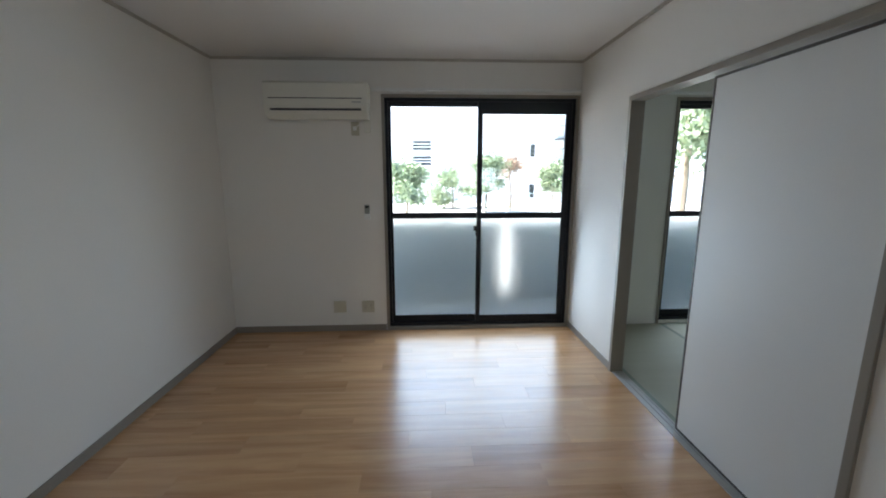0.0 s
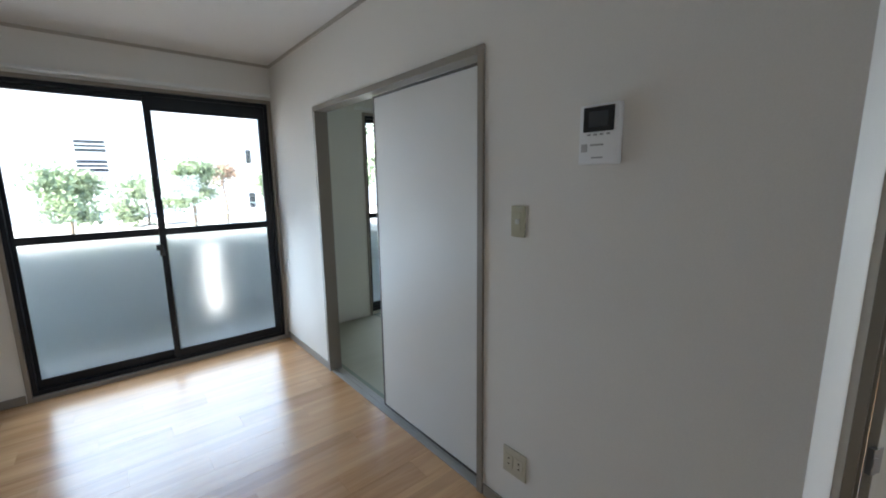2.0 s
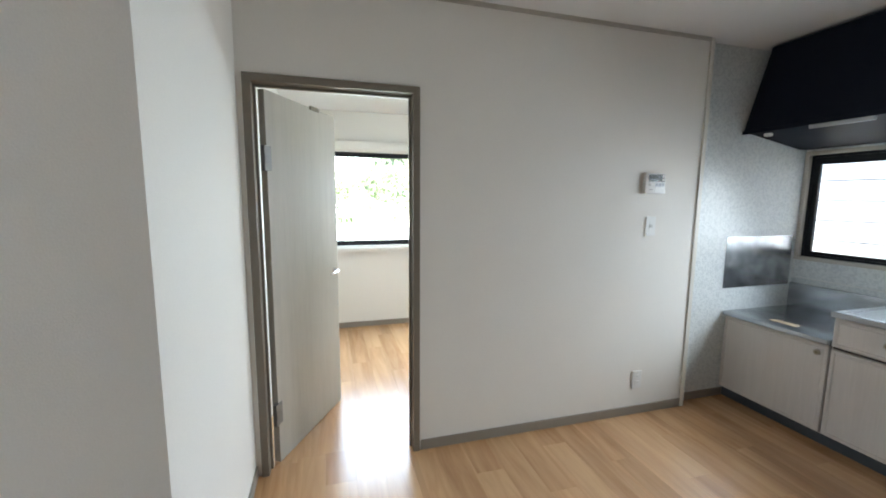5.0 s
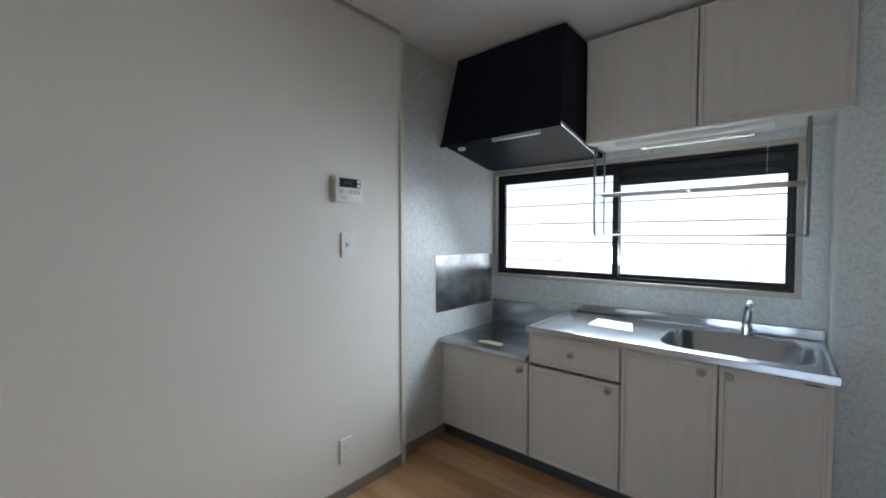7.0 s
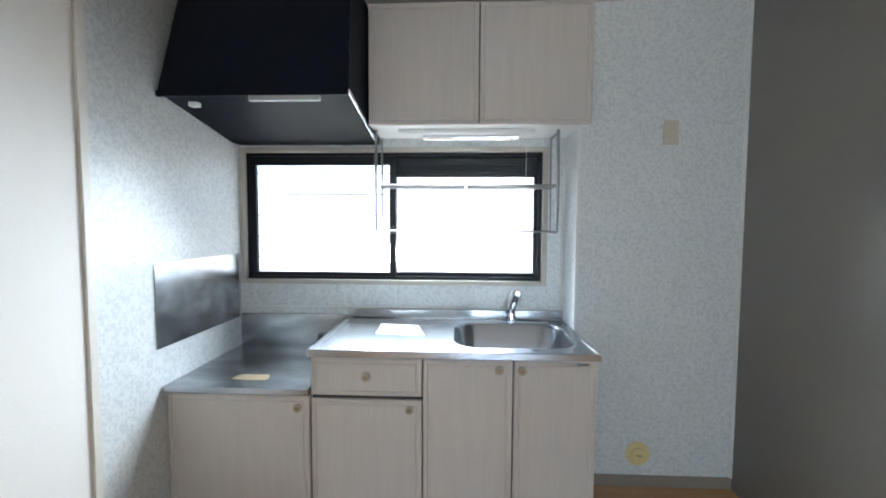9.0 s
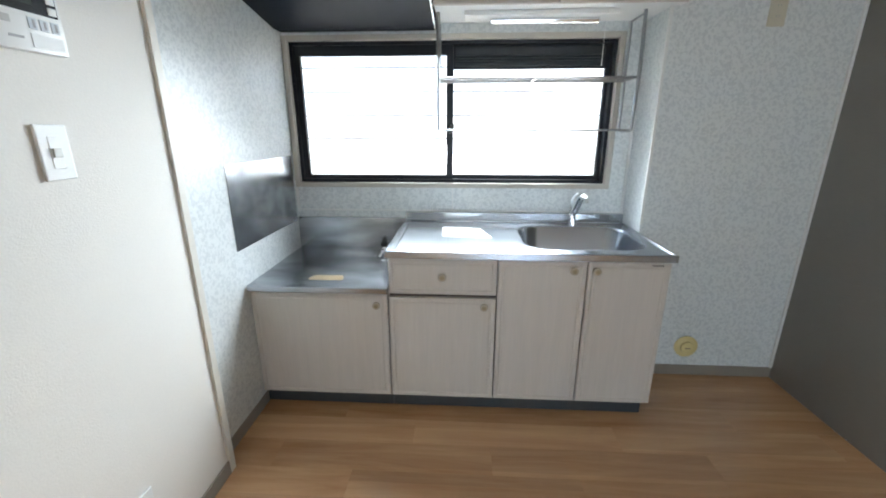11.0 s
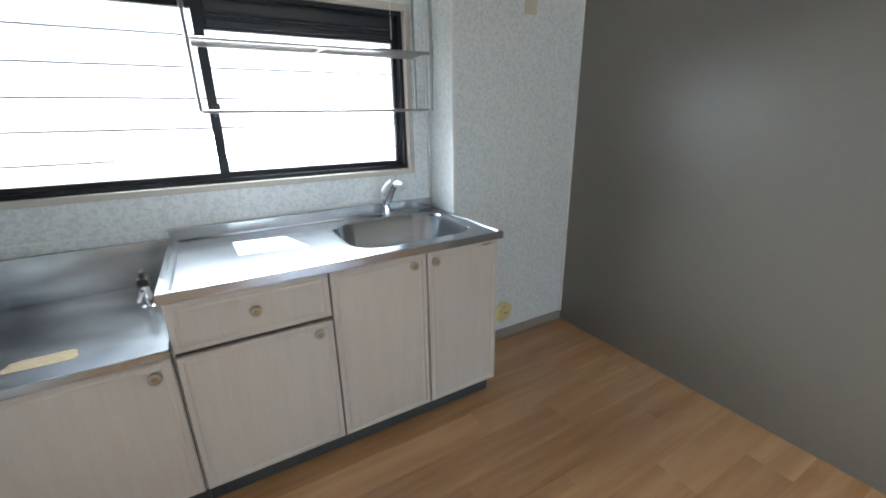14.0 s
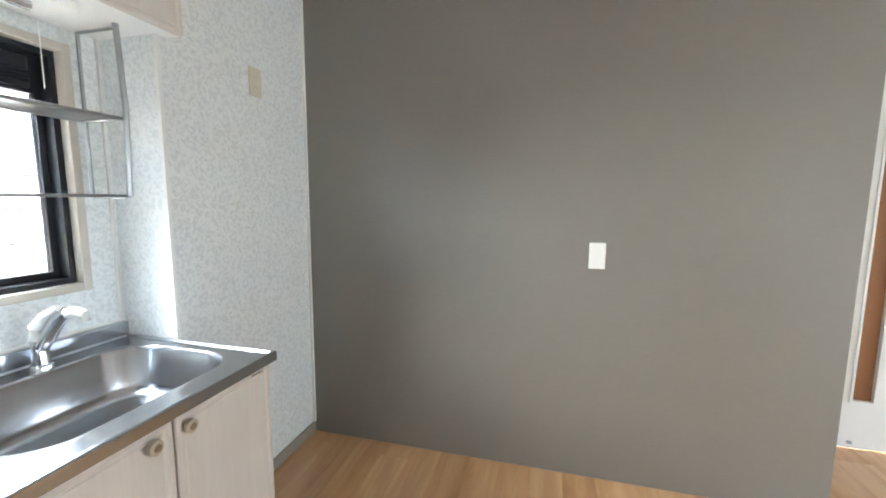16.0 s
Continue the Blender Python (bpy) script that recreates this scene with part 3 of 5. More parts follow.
def bedroom_door():
    hinge = Vector((DOOR_X + 0.078, DY1 - 0.022, 0))
    tip = Vector((3.245, 0.262, 0))
    ang = math.degrees(math.atan2(tip.y - hinge.y, tip.x - hinge.x))
    d = thing("door", (hinge.x, hinge.y, 0.006, 0, 0, ang), "pale wood-grain bedroom door, standing open into the room", "door")
    at = d.matrix_basis
    def p(name, bm, m, parent=d, label="", smooth=False):
        bmesh.ops.transform(bm, matrix=at, verts=bm.verts)
        return part(name, bm, m, parent, label, smooth)
    L = 0.715
    leaf = p("leaf", boxes((0.014, L, -0.018, 0.018, 0, DZ - 0.016), r=0.0015, segments=1), DOOR)
    for z in (0.28, 1.62):
        p("hinge", boxes((-0.014, 0.012, -0.026, -0.004, z - 0.06, z + 0.06), (0.012, 0.046, -0.0205, -0.018, z - 0.06, z + 0.06), (-0.012, 0.013, -0.028, -0.025, z - 0.022, z + 0.022), r=0.0006, segments=1), HINGE, leaf, "dull steel hinge")
    for s in (-1, 1):
        h = p("handle", disc(bmesh.new(), (L - 0.055, s * 0.018, 0.945), (0, s, 0), 0.024, 0.008), CHROME, leaf, "chrome lever handle", True)
        bm = tube(bmesh.new(), [(L - 0.055, s * 0.024, 0.945), (L - 0.055, s * 0.052, 0.945), (L - 0.065, s * 0.058, 0.945), (L - 0.165, s * 0.058, 0.942)], [0.009, 0.009, 0.009, 0.007], 12)
        p("lever", bm, CHROME, h, "", True)
    p("closer", boxes((L - 0.30, L - 0.21, -0.03, -0.018, DZ - 0.03, DZ - 0.008), r=0.001, segments=1), TAUPE_DARK, leaf)
    return d


bedroom_door()


def hall_door():
    x, y0, y1 = DARK_X - 0.6, -0.36, 0.42
    d = thing("door", (x, (y0 + y1) / 2, 0), "white hall door with a tall narrow glazed slot", "door")
    g0, g1 = 0.0, 0.09
    part("leaf", boxes((x - 0.05, x - 0.015, y0 + 0.03, g0, 0.006, 1.97), (x - 0.05, x - 0.015, g1, y1 - 0.03, 0.006, 1.97), (x - 0.05, x - 0.015, g0, g1, 0.006, 0.27), (x - 0.05, x - 0.015, g0, g1, 1.75, 1.97)), WHITE, d)
    part("frame", boxes((x - 0.06, x + 0.012, y0, y0 + 0.03, 0, 2.0), (x - 0.06, x + 0.012, y1 - 0.03, y1, 0, 2.0), (x - 0.06, x + 0.012, y0 + 0.03, y1 - 0.03, 1.97, 2.0)), CREAMTRIM, d, "cream door frame")
    part("pane", boxes((x - 0.035, x - 0.03, g0, g1, 0.27, 1.75)), AMBER, d, "amber brown glazed slot")
    part("glazing_bead", boxes((x - 0.015, x - 0.008, g0 - 0.012, g0, 0.258, 1.762), (x - 0.015, x - 0.008, g1, g1 + 0.012, 0.258, 1.762), (x - 0.015, x - 0.008, g0, g1, 0.258, 0.27), (x - 0.015, x - 0.008, g0, g1, 1.75, 1.762)), WHITE, d)
    part("door_stop", boxes((x - 0.016, x - 0.004, 0.0, 0.02, 0.03, 0.045), r=0.002), GREY_PLASTIC, d, "small grey door catch")
    stop = thing("door_stopper", (DARK_X + 0.012, -0.40, 0), "small grey metal door stopper beside the accent wall", "door stopper")
    part("block", boxes((DARK_X + 0.002, DARK_X + 0.03, -0.41, -0.385, 0, 0.035), r=0.003), GREY_PLASTIC, stop)


CREAMTRIM = mat("cream trim", (0.60, 0.56, 0.48), rough=0.5, vary=0.03)
AMBER = mat("amber brown glazing", (0.30, 0.13, 0.06), rough=0.25, vary=0.08)
hall_door()


# ---- fittings on the living room walls ----
def air_conditioner():
    x0, x1, y0, y1, z0, z1 = -1.175, -0.342, 4.10, NORTH, 1.932, 2.217
    a = thing("air_conditioner", ((x0 + x1) / 2, NORTH, z0), "ivory wall-mounted air conditioner over the outlets", "air conditioner")
    prof = [(y1, z0 + 0.01), (y0 + 0.08, z0), (y0 + 0.02, z0 + 0.035), (y0, z0 + 0.09), (y0 + 0.004, z1 - 0.02), (y0 + 0.02, z1), (y1, z1)]
    bm = bmesh.new()
    ends = [[bm.verts.new((x, y, z)) for y, z in prof] for x in (x0, x1)]
    n = len(prof)
    for k in range(n):
        bm.faces.new((ends[0][k], ends[0][(k + 1) % n], ends[1][(k + 1) % n], ends[1][k]))
    bm.faces.new(ends[0])
    bm.faces.new(ends[1][::-1])
    bevelled(bm, 0.006)
    body = part("body", bm, IVORY, a, "", True)
    part("front_panel", boxes((x0 + 0.012, x1 - 0.012, y0 - 0.006, y0 + 0.003, z0 + 0.155, z1 - 0.02), r=0.002), IVORY, a)
    part("front_panel", boxes((x0 + 0.012, x1 - 0.012, y0 - 0.006, y0 + 0.003, z0 + 0.095, z0 + 0.148), r=0.002), IVORY, a)
    # dark strip added over the ivory body as the shade in the panel gap
    part("panel_gap_shade", boxes((x0 + 0.04, x1 - 0.04, y0 - 0.003, y0 + 0.004, z0 + 0.147, z0 + 0.156)), KICK, a, "dark strip for the shade between the panels")
    part("air_outlet", boxes((x0 + 0.05, x1 - 0.05, y0 + 0.002, y0 + 0.03, z0 + 0.055, z0 + 0.073)), KICK, a, "dark outlet slot")
    part("louvre", boxes((x0 + 0.05, x1 - 0.05, y0 - 0.002, y0 + 0.022, z0 + 0.048, z0 + 0.056), r=0.002), IVORY, a)
    part("indicator", boxes((x1 - 0.12, x1 - 0.05, y0 - 0.0075, y0 - 0.004, z0 + 0.118, z0 + 0.126)), GREY_PLASTIC, a)
    h = thing("pipe_cover", (x1 - 0.04, NORTH, z0 - 0.09), "ivory pipe cover and socket under the air conditioner", "pipe cover")
    part("cover", boxes((x1 - 0.06, x1 - 0.005, NORTH - 0.05, NORTH, z0 - 0.10, z0 + 0.012), r=0.006), IVORY, h)
    o = thing("air_conditioner_socket", (x1 - 0.13, NORTH, z0 - 0.06), "cream power socket with a plug under the air conditioner", "socket")
    part("plate", boxes((x1 - 0.175, x1 - 0.105, NORTH - 0.008, NORTH, z0 - 0.12, z0 - 0.005), r=0.003), CREAM, o)
    part("plug", boxes((x1 - 0.155, x1 - 0.125, NORTH - 0.035, NORTH - 0.008, z0 - 0.08, z0 - 0.045), r=0.005), WHITE, o)
    bm = tube(bmesh.new(), [(x1 - 0.14, NORTH - 0.03, z0 - 0.06), (x1 - 0.11, NORTH - 0.045, z0 - 0.045), (x1 - 0.075, NORTH - 0.045, z0 - 0.01), (x1 - 0.07, NORTH - 0.05, z0 + 0.012)], 0.0035, 6)
    part("cord", bm, WHITE, o, "", True)


air_conditioner()


def curtain_rail(x0, x1, y, z, label):
    r = thing("curtain_rail", ((x0 + x1) / 2, y, z), label, "curtain rail")
    part("rail", boxes((x0, x1, y - 0.07, y - 0.05, z, z + 0.022), r=0.003), WHITE, r)
    part("rail", boxes((x0, x1, y - 0.035, y - 0.015, z, z + 0.022), r=0.003), WHITE, r)
    for k in range(4):
        x = x0 + 0.06 + (x1 - x0 - 0.12) * k / 3
        part("bracket", boxes((x - 0.012, x + 0.012, y - 0.065, y, z + 0.018, z + 0.03)), WHITE, r)


curtain_rail(-0.33, EAST - 0.02, NORTH, 2.178, "white double curtain rail over the balcony window")
curtain_rail(TWIN[0] - 0.12, TWIN[1] + 0.1, NORTH + 0.04, 2.178, "white curtain rail in the tatami room")


def plate(name, axis, plane, sign, a, z, w, h, material, label, category, kind="switch"):
    """A wall plate on a wall along x or y; sign: the way it stands out."""
    def put(a0, a1, d0, d1, z0, z1):
        lo, hi = sorted((plane + sign * d0, plane + sign * d1))
        return (a0, a1, lo, hi, z0, z1) if axis == "x" else (lo, hi, a0, a1, z0, z1)
    t = thing(name, (a, plane, z) if axis == "x" else (plane, a, z), label, category)
    part("plate", boxes(put(a - w / 2, a + w / 2, 0, 0.008, z - h / 2, z + h / 2), r=0.003), material, t)
    if kind == "switch":
        part("surround", boxes(put(a - 0.014, a + 0.014, 0.007, 0.0092, z - 0.036, z + 0.036), r=0.001, segments=1), material, t)
        part("rocker", boxes(put(a - 0.010, a + 0.010, 0.009, 0.0135, z - 0.010, z + 0.010), r=0.002), ROCKER, t, "small square rocker")
    elif kind == "socket":
        for dz in (-0.021, 0.021):
            part("outlet", boxes(put(a - 0.016, a + 0.016, 0.007, 0.010, z + dz - 0.013, z + dz + 0.013), r=0.001), material, t)
            for da in (-0.006, 0.006):
                part("slot", boxes(put(a + da - 0.0012, a + da + 0.0012, 0.0095, 0.0105, z + dz - 0.004, z + dz + 0.004)), GREY_PLASTIC, t, "dark slot")
    elif kind == "double":
        for da in (-w * 0.22, w * 0.22):
            part("outlet", boxes(put(a + da - 0.02, a + da + 0.02, 0.007, 0.010, z - 0.03, z + 0.03), r=0.001), material, t)
            for dz in (-0.012, 0.012):
                part("slot", boxes(put(a + da - 0.0025, a + da + 0.0025, 0.0095, 0.0107, z + dz - 0.004, z + dz + 0.004)), BLACK_PLASTIC, t, "dark slot")
    return t


plate("wall_socket", "x", NORTH, -1, -0.69, 0.243, 0.115, 0.115, CREAM, "cream square blank wall plate by the floor", "wall plate", "blank")
plate("wall_socket", "x", NORTH, -1, -0.425, 0.24, 0.115, 0.115, CREAM, "cream double wall socket by the balcony window", "socket", "double")
plate("light_switch", "y", EAST, -1, 1.565, 1.305, 0.066, 0.12, OLIVE_CREAM, "cream light switch beside the sliding door", "light switch")
plate("wall_socket", "y", EAST, -1, 1.56, 0.272, 0.122, 0.12, CREAM, "cream double wall socket low on the wall", "socket", "double")
plate("light_switch", "y", DOOR_X, -1, -1.69, 1.272, 0.072, 0.122, WHITE, "white light switch under the water heater control", "light switch")
plate("wall_socket", "y", DOOR_X, -1, -1.67, 0.245, 0.072, 0.12, WHITE, "white wall socket low beside the kitchen", "socket", "socket")
plate("light_switch", "y", DARK_X, 1, -1.38, 1.072, 0.07, 0.118, WHITE, "white switch plate on the grey accent wall", "light switch", "blank")
plate("wall_socket", "x", FRONT, 1, 0.295, 1.815, 0.072, 0.12, CREAM, "cream socket plate high on the mottled panel", "socket", "socket")


def remote_holder():
    r = thing("remote_control", (-0.4, NORTH, 1.14), "small grey remote control in a holder beside the window", "remote control")
    part("holder", boxes((-0.43, -0.375, NORTH - 0.024, NORTH, 1.07, 1.125), r=0.003), WHITE, r)
    part("remote", boxes((-0.425, -0.38, NORTH - 0.018, NORTH - 0.006, 1.10, 1.205), r=0.003), mat("greenish grey plastic", (0.30, 0.31, 0.28), rough=0.4), r)
    part("screen", boxes((-0.419, -0.386, NORTH - 0.0195, NORTH - 0.017, 1.178, 1.196)), BLACK_PLASTIC, r)


remote_holder()


def door_phone():
    y0, y1, z0, z1, x = 1.178, 1.306, 1.508, 1.688, EAST
    d = thing("door_phone", (x, (y0 + y1) / 2, z0), "white video door phone with a black screen", "door phone")
    part("body", boxes((x - 0.028, x, y0, y1, z0, z1), r=0.004), PHONE_WHITE, d, "", True)
    scr = part("screen_surround", boxes((x - 0.0295, x - 0.027, y0 + 0.014, y1 - 0.014, z1 - 0.082, z1 - 0.008)), BLACK_PLASTIC, d)
    part("screen", boxes((x - 0.0305, x - 0.029, y0 + 0.032, y1 - 0.032, z1 - 0.068, z1 - 0.022)), mat("dim screen", (0.05, 0.055, 0.06), rough=0.15), scr)
    for k in range(4):
        yc = y1 - 0.034 - k * 0.021
        part("button", boxes((x - 0.0305, x - 0.0275, yc - 0.006, yc + 0.006, z1 - 0.093, z1 - 0.088), r=0.0008, segments=1), GREY_PLASTIC, d)
    part("talk_button", boxes((x - 0.031, x - 0.0275, y1 - 0.03, y1 - 0.01, z0 + 0.038, z0 + 0.062), r=0.001), mat("pale grey button", (0.55, 0.55, 0.55), rough=0.4), d)
    part("badge", boxes((x - 0.0287, x - 0.0275, y0 + 0.045, y1 - 0.04, z0 + 0.056, z0 + 0.061)), GREY_PLASTIC, d)
    part("badge", boxes((x - 0.0287, x - 0.0275, y0 + 0.045, y1 - 0.045, z0 + 0.018, z0 + 0.022)), GREY_PLASTIC, d)


door_phone()


def heater_control():
    y0, y1, z0, z1, x = -1.765, -1.612, 1.478, 1.605, DOOR_X
    d = thing("water_heater_control", (x, (y0 + y1) / 2, z0), "white water heater control with a dark display", "control panel")
    part("body", boxes((x - 0.024, x, y0, y1, z0, z1), r=0.004), WHITE, d, "", True)
    display = part("display", boxes((x - 0.0255, x - 0.023, y0 + 0.008, y1 - 0.02, z1 - 0.052, z1 - 0.008), r=0.0008, segments=1), BLACK_PLASTIC, d)
    for k in range(2):
        part("button", boxes((x - 0.0275, x - 0.025, y0 + 0.012, y0 + 0.030, z1 - 0.027 - 0.021 * k, z1 - 0.012 - 0.021 * k), r=0.001), WHITE, display, "white rounded button")
    part("readout", boxes((x - 0.0258, x - 0.0252, y0 + 0.06, y1 - 0.045, z1 - 0.036, z1 - 0.022)), mat("dim readout", (0.06, 0.07, 0.06), rough=0.2), display)
    for k in range(3):
        part("button", boxes((x - 0.0258, x - 0.023, y0 + 0.012 + 0.024 * k, y0 + 0.030 + 0.024 * k, z0 + 0.044, z0 + 0.066), r=0.0012), mat("pale blue button", (0.60, 0.64, 0.68), rough=0.4), d)
        part("marking", boxes((x - 0.0262, x - 0.0257, y0 + 0.017 + 0.024 * k, y0 + 0.022 + 0.024 * k, z0 + 0.047, z0 + 0.063)), GREY_PLASTIC, d)
    part("button", boxes((x - 0.0258, x - 0.023, y1 - 0.04, y1 - 0.022, z0 + 0.048, z0 + 0.062), r=0.0012), mat("pale grey key", (0.5, 0.5, 0.48), rough=0.4), d)
    part("marking", boxes((x - 0.0245, x - 0.0238, y1 - 0.06, y1 - 0.03, z0 + 0.022, z0 + 0.027)), GREY_PLASTIC, d)
    part("flap", boxes((x - 0.0252, x - 0.023, y0 + 0.008, y0 + 0.078, z0 + 0.008, z0 + 0.036), r=0.0008, segments=1), WHITE, d)


heater_control()


# ---- kitchen ----
structure("trim_panel_edge", boxes((DOOR_X - 0.010, PANEL_X, -2.082, -2.05, 0.0, CEIL), r=0.003), mat("cream plastic edge strip", (0.68, 0.65, 0.58), rough=0.45), "cream edge strip where the panels begin", "trim")
structure("wall_kitchen_panel", boxes((PANEL_X - 0.004, PANEL_X, BACK, -2.082, BH, CEIL)), PANEL, "grey mottled kitchen panel beside the stove", "wall panel")
ES = mat("white edge strip", (0.74, 0.74, 0.72), rough=0.45)
structure("trim_bead", boxes((ALCOVE_X, PANEL_X - 0.004, BACK, BACK + 0.008, 0.868, 0.876), (1.706, 1.712, BACK, BACK + 0.002, 0.876, KWIN[2])), ES, "white sealing bead behind the worktop", "trim")
structure("trim_alcove", boxes((ALCOVE_X - 0.01, ALCOVE_X + 0.003, FRONT - 0.01, FRONT + 0.003, 0.86, CEIL), (ALCOVE_X, ALCOVE_X + 0.012, BACK, BACK + 0.012, 0.86, CEIL), (DARK_X, DARK_X + 0.012, FRONT, FRONT + 0.012, BH, CEIL), (PANEL_X - 0.016, PANEL_X - 0.004, BACK, BACK + 0.012, 0.86, 1.0)), ES, "white corner strips between the panels", "trim")
CF = -2.465                                 # cabinet fronts
SX = (0.755, 1.105, 1.49, 1.975)            # vertical divisions of the sink unit
HX = PANEL_X - 0.004
KZ = 0.075


def knob(parent, x, z, y):
    bm = disc(bmesh.new(), (x, y, z), (0, 1, 0), 0.008, 0.012, 14)
    k = part("knob", bm, KNOB, parent, "bronze and beige round knob", True)
    b2 = tube(bmesh.new(), [(x, y + 0.010, z), (x, y + 0.014, z), (x, y + 0.022, z), (x, y + 0.024, z)], [0.012, 0.0185, 0.0175, 0.012], 24)
    part("knob_face", b2, KNOB, k, "", True)
    b3 = tube(bmesh.new(), [(x, y + 0.0225, z), (x, y + 0.0255, z)], [0.0105, 0.009], 20)
    part("knob_centre", b3, BRASS, k, "brass knob centre", True)


KNOB = mat("bronze beige knob", (0.40, 0.34, 0.26), rough=0.35, vary=0.05)
BRASS = mat("dull brass", (0.30, 0.235, 0.15), rough=0.35, metal=0.8)


def cabinet_door(parent, x0, x1, z0, z1, y, name="door"):
    """A framed front: raised rim with a chamfered groove round a flat field."""
    g = 0.0028
    x0, x1, z0, z1 = x0 + g, x1 - g, z0 + g, z1 - g
    bm = bmesh.new()
    rings = []
    for inset, d in ((0, 0), (0, 0.013), (0.003, 0.017), (0.016, 0.017), (0.021, 0.0125), (0.027, 0.0125), (0.03, 0.0145)):
        rings.append([bm.verts.new(p) for p in ((x0 + inset, y + d, z0 + inset), (x1 - inset, y + d, z0 + inset), (x1 - inset, y + d, z1 - inset), (x0 + inset, y + d, z1 - inset))])
    for a, b in zip(rings, rings[1:]):
        for k in range(4):
            bm.faces.new((a[k], a[(k + 1) % 4], b[(k + 1) % 4], b[k]))
    bm.faces.new(rings[0])
    bm.faces.new(rings[-1])
    return part(name, bm, CAB, parent)


def sink_unit():
    c = thing("sink_cabinet", ((SX[0] + SX[3]) / 2, -2.8, 0), "whitewashed wood-grain sink cabinet with doors and a drawer", "cabinet")
    part("body", boxes((SX[0], SX[3], -3.075, CF - 0.017, KZ, 0.60), (SX[0], SX[0] + 0.018, -3.075, CF - 0.017, 0.60, 0.79), (SX[3] - 0.018, SX[3], -3.075, CF - 0.017, 0.60, 0.79), (SX[0] + 0.018, SX[3] - 0.018, CF - 0.035, CF - 0.017, 0.60, 0.79)), CAB, c)
    part("plinth", boxes((SX[0] + 0.02, SX[3], -3.06, -2.505, 0, KZ)), KICK, c, "dark grey plinth")
    # sheet added behind the fronts; its dark colour stands for shade in the gaps
    part("gap_shade", boxes((SX[0] + 0.004, SX[3] - 0.004, CF - 0.0172, CF - 0.0162, KZ + 0.004, 0.786)), FRAME_GAP_DARK, c, "dark sheet for the shade in the door gaps")
    y = CF - 0.016
    for x0, x1, z0, z1, kx, kz, name in ((SX[0], SX[1], KZ + 0.005, 0.785, SX[1] - 0.035, 0.742, "door"), (SX[1], SX[2], KZ + 0.005, 0.785, SX[1] + 0.06, 0.742, "door"), (SX[2], SX[3], KZ + 0.005, 0.603, SX[2] + 0.055, 0.563, "door"), (SX[2], SX[3], 0.613, 0.785, (SX[2] + SX[3]) / 2, 0.702, "drawer")):
        d = cabinet_door(c, x0, x1, z0, z1, y, name)
        knob(d, kx, kz, CF - 0.003)
    part("badge", boxes((SX[0] + 0.035, SX[0] + 0.085, CF - 0.001, CF + 0.001, 0.766, 0.772)), KICK, c, "small dark maker's badge")


sink_unit()


def stove_unit():
    c = thing("stove_cabinet", ((SX[3] + HX) / 2, -2.8, 0), "low whitewashed wood-grain stove cabinet", "cabinet")
    part("body", boxes((SX[3] + 0.002, HX, -3.075, CF - 0.017, KZ, 0.62)), CAB, c)
    part("plinth", boxes((SX[3] + 0.002, HX, -3.06, -2.505, 0, KZ)), KICK, c, "dark grey plinth")
    # same added sheet, dark like the shade round the stove door
    part("gap_shade", boxes((SX[3] + 0.004, HX - 0.002, CF - 0.0172, CF - 0.0162, KZ + 0.004, 0.618)), FRAME_GAP_DARK, c, "dark sheet for the shade in the door gaps")
    d = cabinet_door(c, SX[3] + 0.004, HX, KZ + 0.005, 0.613, CF - 0.016)
    knob(d, SX[3] + 0.055, 0.56, CF - 0.003)
    w = thing("stove_worktop", ((SX[3] + HX) / 2, -2.8, 0.62), "smeared stainless steel stove worktop with a back plate", "worktop")
    part("top", boxes((SX[3] + 0.002, HX, -3.078, -2.44, 0.62, 0.648), r=0.003, segments=1), STEEL_WORN, w)
    part("back_plate", boxes((SX[3] + 0.002, HX, -3.098, -3.079, 0.62, 0.83), r=0.002), STEEL_WORN, w)
    s = thing("sticker", (2.285, -2.565, 0.648), "yellowed paper sticker on the stove worktop", "sticker")
    bm = bmesh.new()
    # a torn, wavy outline
    rim = []
    for k in range(28):
        t = 2 * math.pi * k / 28
        cx, cy = math.cos(t), math.sin(t)
        q = 1 + 0.05 * math.sin(3 * t + 0.6) + 0.05 * math.sin(9 * t)
        rim.append(bm.verts.new((2.285 + 0.080 * q * math.copysign(abs(cx) ** 0.35, cx), -2.565 + 0.034 * q * math.copysign(abs(cy) ** 0.35, cy), 0.6482)))
    f = bm.faces.new(rim)
    ext = bmesh.ops.extrude_face_region(bm, geom=[f])
    bmesh.ops.translate(bm, verts=[v for v in ext["geom"] if isinstance(v, bmesh.types.BMVert)], vec=(0, 0, 0.0007))
    part("paper", bm, mat("yellowed paper", (0.27, 0.21, 0.14), rough=0.9, spec=0.1, vary=0.3, grain=60), s)


stove_unit()


def rounded_loop(x0, x1, y0, y1, r, z, n=6):
    pts = []
    for cx, cy, a in ((x1 - r, y1 - r, 0), (x0 + r, y1 - r, 90), (x0 + r, y0 + r, 180), (x1 - r, y0 + r, 270)):
        for k in range(n + 1):
            t = radians(a + 90 * k / n)
            pts.append((cx + r * math.cos(t), cy + r * math.sin(t), z))
    return pts


